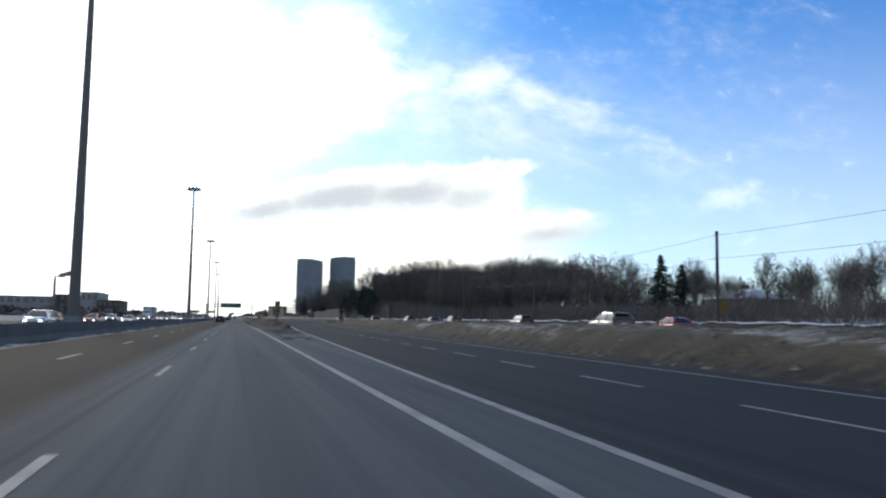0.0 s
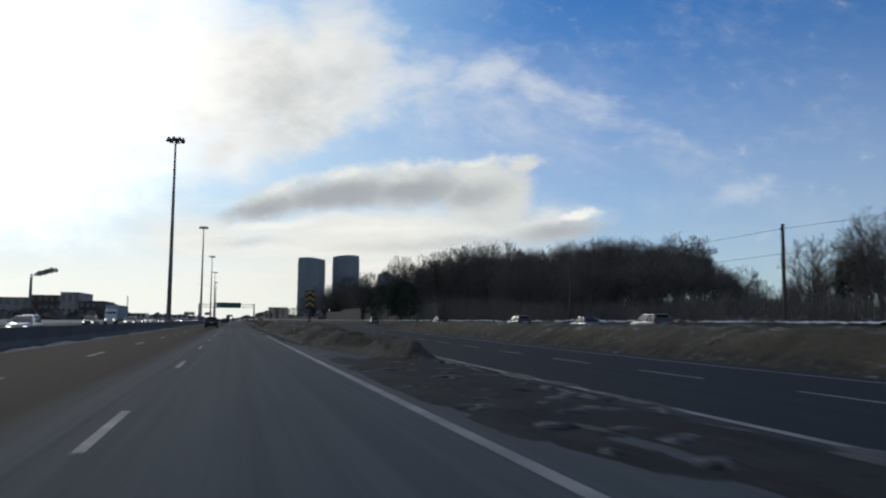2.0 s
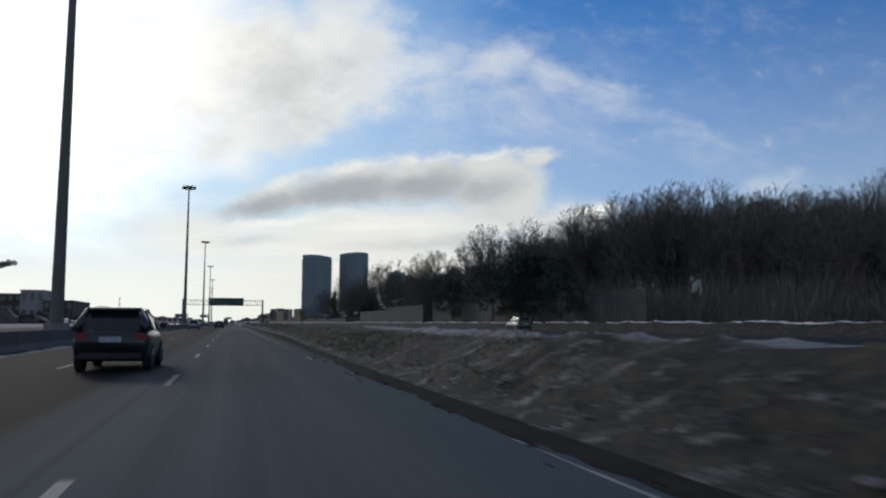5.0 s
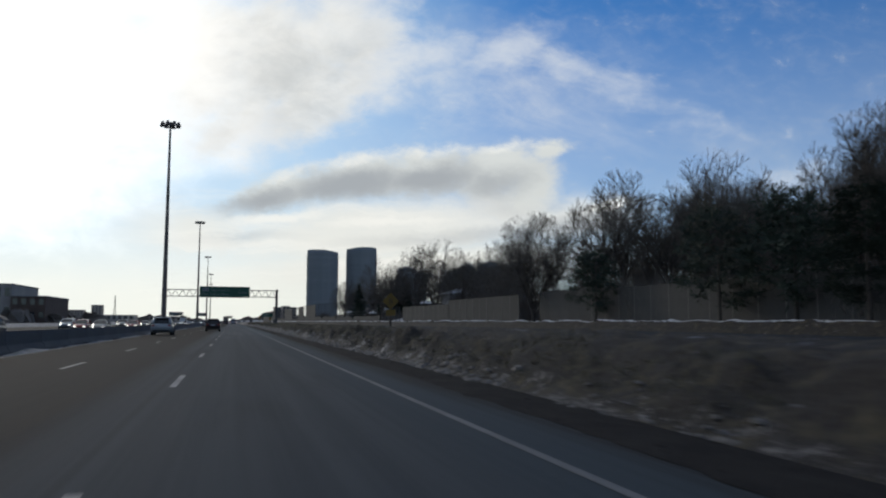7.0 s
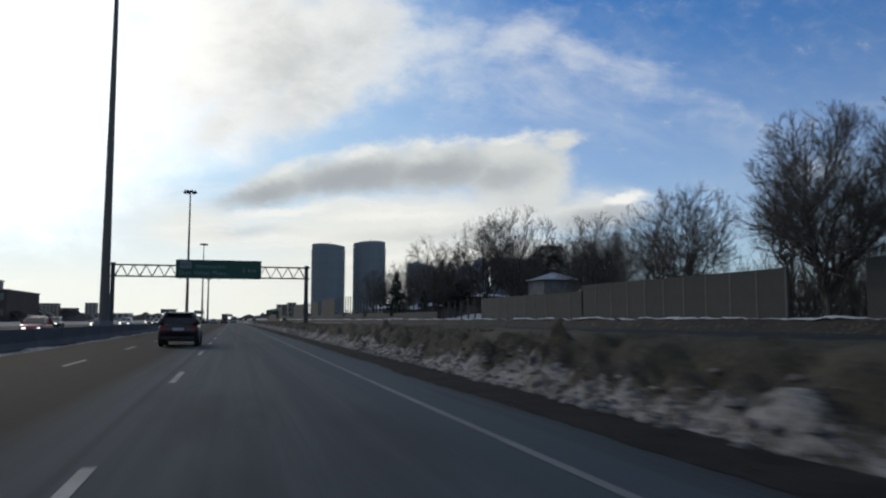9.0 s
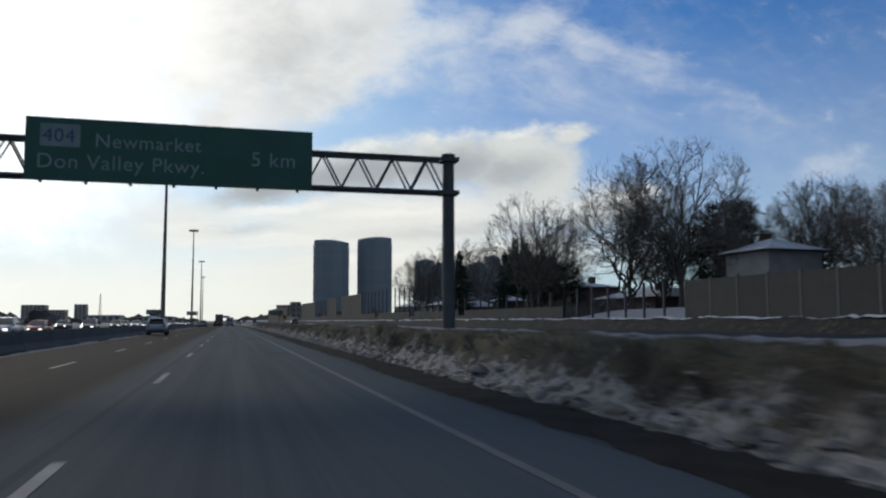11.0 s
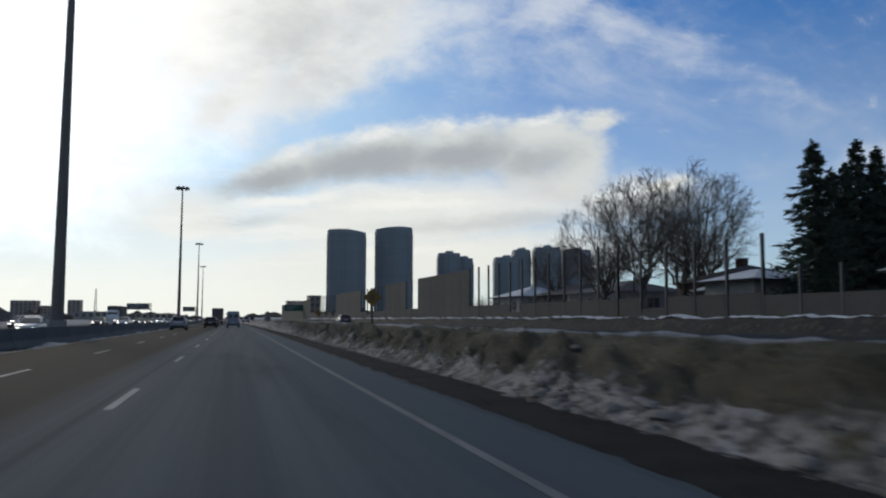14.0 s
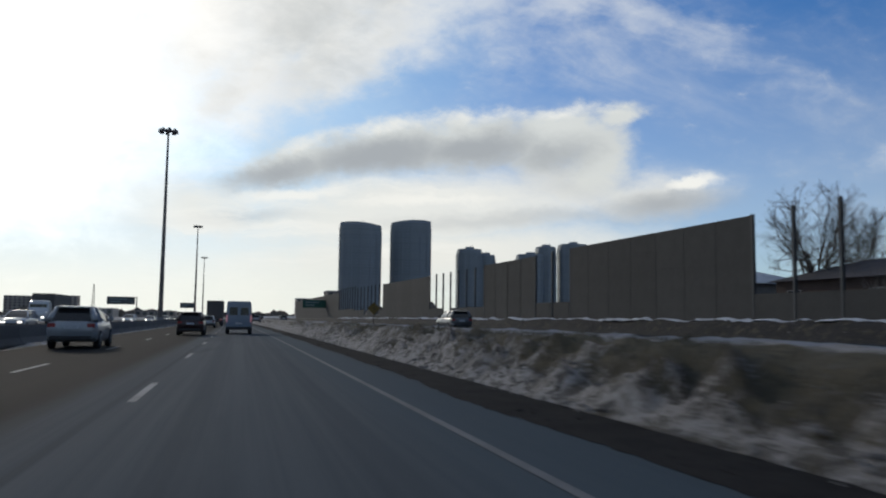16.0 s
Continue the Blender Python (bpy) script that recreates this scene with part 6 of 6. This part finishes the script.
PAINT = {"white": paint("white_paint", (0.62, 0.63, 0.64)), "silver": paint("silver_paint", (0.36, 0.38, 0.40)), "black": paint("black_paint", (0.018, 0.018, 0.02)),
         "grey": paint("grey_paint", (0.10, 0.105, 0.11)), "red": paint("red_paint", (0.30, 0.025, 0.02)), "gold": paint("gold_paint", (0.14, 0.122, 0.098)),
         "blue": paint("pale_blue_paint", (0.20, 0.25, 0.32)), "dark": paint("dark_red_paint", (0.035, 0.014, 0.014))}
TYRE = material("tyre_rubber", [(0.02, 0.02, 0.02), (0.035, 0.034, 0.033)], 3, 0.9)
RIM = material("alloy_rim", [(0.35, 0.36, 0.37), (0.2, 0.2, 0.2)], 5, 0.4, metal=0.8)
CAR_GLASS = material("car_glass", [(0.012, 0.014, 0.016), (0.02, 0.022, 0.025)], 1, 0.1, spec=0.7)
TRIM = material("black_plastic", [(0.02, 0.02, 0.021), (0.03, 0.03, 0.031)], 3, 0.6)
TAIL = material("tail_light", [(0.32, 0.012, 0.01), (0.22, 0.01, 0.01)], 4, 0.3)
PLATE = material("plate", [(0.5, 0.52, 0.55), (0.4, 0.42, 0.45)], 5, 0.5)
TRAILER = material("trailer_side", [(0.46, 0.47, 0.49), (0.36, 0.37, 0.39), (0.26, 0.26, 0.26)], 0.4, 0.6)


def lamp_material(name, color, power):
    mat = bpy.data.materials.new(name)
    mat.use_nodes = True
    b = mat.node_tree.nodes["Principled BSDF"]
    b.inputs["Base Color"].default_value = (0.7, 0.7, 0.7, 1)
    b.inputs["Emission Color"].default_value = (*color, 1)
    b.inputs["Emission Strength"].default_value = power
    return mat


HEADLAMP = lamp_material("lit_headlamp", (1.0, 0.95, 0.85), 2.2)
BRAKELAMP = lamp_material("lit_tail_lamp", (1.0, 0.06, 0.03), 0.15)


def body_ring(y, w, z0, z2):
    h = z2 - z0
    half = [(w * 0.84, z0), (w * 0.97, z0 + h * 0.12), (w, z0 + h * 0.5), (w * 0.985, z0 + h * 0.8), (w * 0.93, z2 - 0.02), (w * 0.55, z2 + 0.025)]
    return [(x, y, z) for x, z in half] + [(-x, y, z) for x, z in half[::-1]]


def make_wheel(parent, x, y, r, width=0.24):
    bm = bmesh.new()
    s = 1 if x > 0 else -1
    for x0, x1, a, b in ((-0.5, -0.4, 0.9, 1.0), (-0.4, 0.4, 1.0, 1.0), (0.4, 0.5, 1.0, 0.9)):
        tube(bm, (x + x0 * width, y, r), (x + x1 * width, y, r), r * a, r * b, 18)
    wheel = part("wheel", bm, TYRE, parent, "black rubber tyre", smooth=False)
    bm = bmesh.new()
    e = x + s * width * 0.5
    tube(bm, (e - s * 0.02, y, r), (e + s * 0.012, y, r), r * 0.62, r * 0.58, 14)
    for k in range(5):
        a = math.tau * k / 5
        tube(bm, (e + s * 0.015, y, r), (e + s * 0.015, y + math.cos(a) * r * 0.56, r + math.sin(a) * r * 0.56), 0.035, 0.03, 4)
    part("rim", bm, RIM, wheel)
    return wheel


def make_car(color, label, kind="suv", lit=False, group=""):
    """A car with its nose towards +y: a lofted body, a glazed cabin with pillars and a roof, wheels, lamps, mirrors."""
    c = thing("car", pose(0, 0, 0), label, "car", group)
    mat = PAINT[color]
    if kind == "suv":
        L, W, belt, top, r = 4.65, 0.93, 1.09, 1.67, 0.37
        cab = [(-2.24, -1.84, 0.86, 0.62), (1.06, 0.22, 0.85, 0.62)]
    elif kind == "hatch":
        L, W, belt, top, r = 4.2, 0.88, 0.93, 1.50, 0.32
        cab = [(-2.0, -1.55, 0.83, 0.62), (1.05, 0.2, 0.82, 0.62)]
    else:
        L, W, belt, top, r = 4.75, 0.91, 0.92, 1.45, 0.33
        cab = [(-1.75, -1.05, 0.83, 0.60), (1.05, 0.25, 0.83, 0.61)]
    h = L / 2
    hood = belt - (0.06 if kind == "suv" else 0.08)
    deck = belt if kind != "sedan" else belt + 0.02
    st = [(-h, W * 0.86, 0.42, deck - 0.14), (-h + 0.08, W * 0.95, 0.36, deck - 0.04), (-h + 0.4, W, 0.27, deck), (-h * 0.5, W, 0.24, belt), (0, W, 0.23, belt),
          (h * 0.45, W * 0.99, 0.24, belt - 0.01), (h * 0.68, W * 0.97, 0.26, hood), (h * 0.88, W * 0.93, 0.3, hood - 0.1), (h * 0.97, W * 0.84, 0.36, hood - 0.22), (h, W * 0.7, 0.42, hood - 0.34)]
    part("body", loft(bmesh.new(), [body_ring(*s) for s in st]), mat, c, smooth=True)
    (yb, yt, wb, wt), (fb, ft, gb, gt) = cab
    zb = belt - 0.02
    bm = bmesh.new()
    loft(bm, [[(-wb, yb, zb), (wb, yb, zb), (gb, fb, zb), (-gb, fb, zb)],
              [(-mix(wb, wt, 0.5) - 0.03, mix(yb, yt, 0.45), mix(zb, top, 0.5)), (mix(wb, wt, 0.5) + 0.03, mix(yb, yt, 0.45), mix(zb, top, 0.5)), (mix(gb, gt, 0.5) + 0.03, mix(fb, ft, 0.5), mix(zb, top, 0.5)), (-mix(gb, gt, 0.5) - 0.03, mix(fb, ft, 0.5), mix(zb, top, 0.5))],
              [(-wt, yt, top - 0.05), (wt, yt, top - 0.05), (gt, ft, top - 0.06), (-gt, ft, top - 0.06)]])
    part("cabin_glass", bm, CAR_GLASS, c, "dark tinted windows")
    bm = bmesh.new()
    loft(bm, [[(-wt - 0.03, yt - 0.08, top - 0.07), (wt + 0.03, yt - 0.08, top - 0.07), (gt + 0.02, ft + 0.05, top - 0.07), (-gt - 0.02, ft + 0.05, top - 0.07)],
              [(-wt, yt - 0.05, top - 0.02), (wt, yt - 0.05, top - 0.02), (gt, ft, top - 0.025), (-gt, ft, top - 0.025)],
              [(-wt * 0.75, yt + 0.15, top), (wt * 0.75, yt + 0.15, top), (gt * 0.75, ft - 0.25, top), (-gt * 0.75, ft - 0.25, top)]])
    part("roof", bm, mat, c, smooth=False)
    if kind != "sedan":
        part("spoiler", boxes((-wt * 0.92, wt * 0.92, yt - 0.24, yt + 0.05, top - 0.075, top - 0.03), bevel=0.015), mat, c)
    for s in (-1, 1):
        bm = bmesh.new()
        tube(bm, (s * (wb - 0.04), yb + 0.06, zb), (s * (wt - 0.02), yt + 0.05, top - 0.07), 0.15, 0.10, 8)
        part("pillar", bm, mat, c, smooth=True)
        for p, q in (((s * gb, fb - 0.03, zb), (s * gt, ft - 0.02, top - 0.06)),
                     ((s * (wb + 0.012), (yb + fb) / 2 - 0.25, zb), (s * (wt + 0.03), (yt + ft) / 2 - 0.2, top - 0.06)),
                     ((s * (wb + 0.012), yb + 0.75, zb), (s * (wt + 0.02), yt + 0.55, top - 0.06))):
            bm = bmesh.new()
            tube(bm, p, q, 0.06, 0.05, 6)
            part("pillar", bm, mat, c)
        wheel_y = h * 0.6
        for y in (-wheel_y, wheel_y):
            make_wheel(c, s * (W - 0.1), y, r)
        lamp = boxes((min(s * 0.55, s * W * 0.92), max(s * 0.55, s * W * 0.92), -h - 0.012, -h + 0.16, belt - 0.27, belt - 0.1), bevel=0.02)
        part("tail_lamp", lamp, TAIL, c, "red tail lamp")
        lamp = boxes((min(s * 0.42, s * W * 0.8), max(s * 0.42, s * W * 0.8), h - 0.22, h + 0.0, hood - 0.36, hood - 0.22), bevel=0.02)
        part("headlamp", lamp, HEADLAMP if lit else PLATE, c, "clear headlamp")
        part("mirror", boxes((min(s * W, s * (W + 0.2)), max(s * W, s * (W + 0.2)), fb - 0.42, fb - 0.28, belt + 0.02, belt + 0.17), bevel=0.02), mat, c)
    part("rear_bumper", boxes((-W * 0.82, W * 0.82, -h - 0.04, -h + 0.14, 0.34, 0.5), bevel=0.03), TRIM, c, "black plastic bumper")
    part("front_bumper", boxes((-W * 0.66, W * 0.66, h - 0.14, h + 0.03, 0.34, 0.5), bevel=0.03), TRIM, c, "black plastic bumper")
    part("plate_bar", boxes((-0.26, 0.26, -h - 0.03, -h + 0.05, belt - 0.32, belt - 0.18)), PLATE, c, "plain pale plate")
    part("grille", boxes((-0.4, 0.4, h - 0.1, h + 0.012, 0.52, hood - 0.36)), TRIM, c)
    return c


def make_van(color, label):
    c = thing("van", pose(0, 0, 0), label, "van")
    mat = PAINT[color]
    W, L, H = 1.0, 5.9, 2.62
    st = [(-L / 2, 0.93, 0.42, H - 0.12), (-L / 2 + 0.06, 0.985, 0.38, H - 0.03), (-1.0, 1.0, 0.36, H), (0.9, 1.0, 0.36, H - 0.02), (1.45, 0.98, 0.36, H - 0.45), (2.05, 0.96, 0.36, 1.55), (2.6, 0.92, 0.38, 1.25), (L / 2, 0.82, 0.44, 0.95)]
    rings = []
    for y, w, z0, z2 in st:
        half = [(w * 0.9, z0), (w, z0 + 0.2), (w, mix(z0, z2, 0.55)), (w * 0.93, z2 - 0.12), (w * 0.84, z2)]
        rings.append([(x, y, z) for x, z in half] + [(-x, y, z) for x, z in half[::-1]])
    part("body", loft(bmesh.new(), rings), mat, c)
    for s in (-1, 1):
        door = part("rear_door", boxes((min(s * 0.02, s * 0.86), max(s * 0.02, s * 0.86), -L / 2 - 0.03, -L / 2 + 0.02, 0.62, 2.42), bevel=0.02), mat, c)
        part("window", boxes((min(s * 0.12, s * 0.72), max(s * 0.12, s * 0.72), -L / 2 - 0.045, -L / 2 - 0.028, 1.5, 2.1), bevel=0.005), CAR_GLASS, door, "dark rear window")
        part("tail_lamp", boxes((min(s * 0.87, s * 0.97), max(s * 0.87, s * 0.97), -L / 2 - 0.02, -L / 2 + 0.06, 0.95, 1.5), bevel=0.01), BRAKELAMP, c, "red tail lamp")
        for y in (-1.75, 1.95):
            make_wheel(c, s * 0.88, y, 0.35)
        part("mirror", boxes((min(s * 1.0, s * 1.24), max(s * 1.0, s * 1.24), 1.5, 1.62, 1.35, 1.75), bevel=0.03), TRIM, c)
        part("side_window", boxes((min(s * 0.965, s * 1.003), max(s * 0.965, s * 1.003), 0.75, 1.5, 1.35, 1.95)), CAR_GLASS, c)
    part("rear_bumper", boxes((-0.95, 0.95, -L / 2 - 0.1, -L / 2 + 0.1, 0.36, 0.58), bevel=0.03), TRIM, c, "black step bumper")
    part("plate_bar", boxes((-0.25, 0.25, -L / 2 - 0.045, -L / 2 - 0.031, 0.78, 0.92)), PLATE, c, "plain pale plate")
    return c


def make_truck(label, length=9.0, tractor=True, toward=False, side=None):
    """A lorry: box trailer on a frame with wheels, and a cab ahead of it (towards +y)."""
    side = side or TRAILER
    c = thing("truck", pose(0, 0, 0), label, "truck")
    part("box", boxes((-1.28, 1.28, -length / 2, length / 2, 1.15, 4.0), bevel=0.03), side, c)
    part("frame", boxes((-0.5, 0.5, -length / 2, length / 2 + 2.6, 0.8, 1.14)), TRIM, c)
    for s in (-1, 1):
        part("rear_door", boxes((min(s * 0.02, s * 1.2), max(s * 0.02, s * 1.2), -length / 2 - 0.03, -length / 2, 1.22, 3.9), bevel=0.01), side, c)
        for y in (-length / 2 + 0.9, -length / 2 + 2.1, length / 2 + 0.6, length / 2 + 2.2):
            make_wheel(c, s * 1.05, y, 0.5, 0.32)
        part("tail_lamp", boxes((min(s * 0.8, s * 1.15), max(s * 0.8, s * 1.15), -length / 2 - 0.04, -length / 2, 0.9, 1.05)), BRAKELAMP, c, "red tail lamp")
        part("mud_flap", boxes((min(s * 0.8, s * 1.25), max(s * 0.8, s * 1.25), -length / 2 + 0.1, -length / 2 + 0.13, 0.2, 0.9)), TRIM, c)
    part("under_ride_bar", boxes((-1.1, 1.1, -length / 2, -length / 2 + 0.1, 0.5, 0.62)), TRIM, c)
    y = length / 2
    st = [(y + 0.5, 1.15, 0.6, 2.9), (y + 1.3, 1.15, 0.6, 3.1), (y + 1.9, 1.15, 0.6, 2.95), (y + 2.25, 1.1, 0.6, 1.8), (y + 3.1, 1.02, 0.6, 1.65), (y + 3.3, 0.95, 0.65, 1.4)]
    part("cab", loft(bmesh.new(), [body_ring(*s) for s in st]), PAINT["white"], c)
    part("windscreen", boxes((-0.95, 0.95, y + 1.95, y + 2.12, 1.95, 2.65), bevel=0.02), CAR_GLASS, c)
    for s in (-1, 1):
        part("headlamp", boxes((min(s * 0.6, s * 0.92), max(s * 0.6, s * 0.92), y + 3.2, y + 3.34, 0.95, 1.15)), HEADLAMP if toward else PLATE, c)
    return c


# vehicles of the express lanes
van = make_van("blue", "pale blue-grey delivery van seen from behind on the express lanes")
van.matrix_basis = pose(-0.41, 601.1, 0)
# the lead car of suv_end again, added earlier on the road in black
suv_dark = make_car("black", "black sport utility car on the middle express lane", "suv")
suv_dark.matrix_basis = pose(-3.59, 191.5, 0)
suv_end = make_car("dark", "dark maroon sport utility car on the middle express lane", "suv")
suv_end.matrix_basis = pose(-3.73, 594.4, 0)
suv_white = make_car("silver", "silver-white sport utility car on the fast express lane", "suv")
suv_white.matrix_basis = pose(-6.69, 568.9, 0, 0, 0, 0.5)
hatch = make_car("silver", "silver hatchback on the middle express lane", "hatch")
hatch.matrix_basis = pose(-4.26, 641.1, 0)
BOX_DARK = material("truck_door_brown", [(0.13, 0.11, 0.10), (0.10, 0.09, 0.08), (0.06, 0.05, 0.05)], 0.5, 0.7)
lorry = make_truck("brown-grey box lorry far ahead on the express lanes", 8.0, side=BOX_DARK)
lorry.matrix_basis = pose(-4.21, 670.1, 0)

# the same maroon and silver cars added again at earlier points along the road
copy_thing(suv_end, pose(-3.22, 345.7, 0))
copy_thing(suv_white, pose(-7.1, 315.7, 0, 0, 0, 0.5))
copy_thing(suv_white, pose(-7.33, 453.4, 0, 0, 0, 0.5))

# traffic on the opposite carriageway and the collector lanes
kinds = [("white", "suv"), ("silver", "sedan"), ("grey", "suv"), ("black", "sedan"), ("grey", "sedan"), ("red", "hatch"), ("silver", "suv"), ("black", "suv")]
names = {"suv": "sport utility car", "sedan": "sedan", "hatch": "hatchback"}
coming = [make_car(c, f"{c} {names[k]} with lit headlamps on the opposite carriageway", k, True, "oncoming traffic") for c, k in kinds]
rnd2 = random.Random(15)
oncoming = []
for lane in (-16.6, -20.3, -24.0):
    y = 54 + rnd2.uniform(0, 24)
    while y < 1150:
        if not (lane < -23 and 218 < y < 272) and not (lane < -23 and 622 < y < 672):
            oncoming.append((lane + rnd2.uniform(-0.4, 0.4), y))
        y += rnd2.uniform(26, 72)
for i, (x, y) in enumerate(oncoming):
    m = pose(x + bend(y), y, 0.002, 0, 0, 180)
    if i < len(coming):
        coming[i].matrix_basis = m
    else:
        copy_thing(coming[rnd2.randrange(len(coming))], m)
rig = make_truck("white articulated lorry on the opposite carriageway", 13.5, toward=True)
rig.matrix_basis = pose(-24.2, 246, 0.002, 0, 0, 180)
rig2 = make_truck("brown box lorry with lit headlamps on the opposite carriageway", 10.0, toward=True, side=BOX_DARK)
rig2.matrix_basis = pose(-24.0, 646, 0.002, 0, 0, 180)

going = [make_car(c, f"{w} {names[k]} on the collector lanes beyond the mound", k, False, "collector traffic")
         for c, w, k in (("gold", "dull beige-brown", "suv"), ("grey", "grey", "sedan"), ("black", "black", "suv"), ("red", "red", "sedan"), ("grey", "dark grey", "suv"), ("silver", "silver", "hatch"))]
spots = [(1, 57, 0), (2, 62, 3), (2, 98, 2), (2, 129, 4), (2, 142, 1), (2, 161, 4), (2, 198, 2), (2, 257.5, 0), (2, 598, 4), (1, 700, 5), (2, 735, 4), (1, 790, 5), (2, 850, 2), (1, 900, 3), (2, 960, 4), (1, 1010, 5)]
used = set()
for lane, y, k in spots:
    x = coll_r(y) - (17.5 if lane == 1 else 9.0)
    m = pose(x, y, coll_z(y), 0, 0, 3.2 if 358 < y < 717 else 1.1)
    if k not in used:
        used.add(k)
        going[k].matrix_basis = m
    else:
        copy_thing(going[k], m)
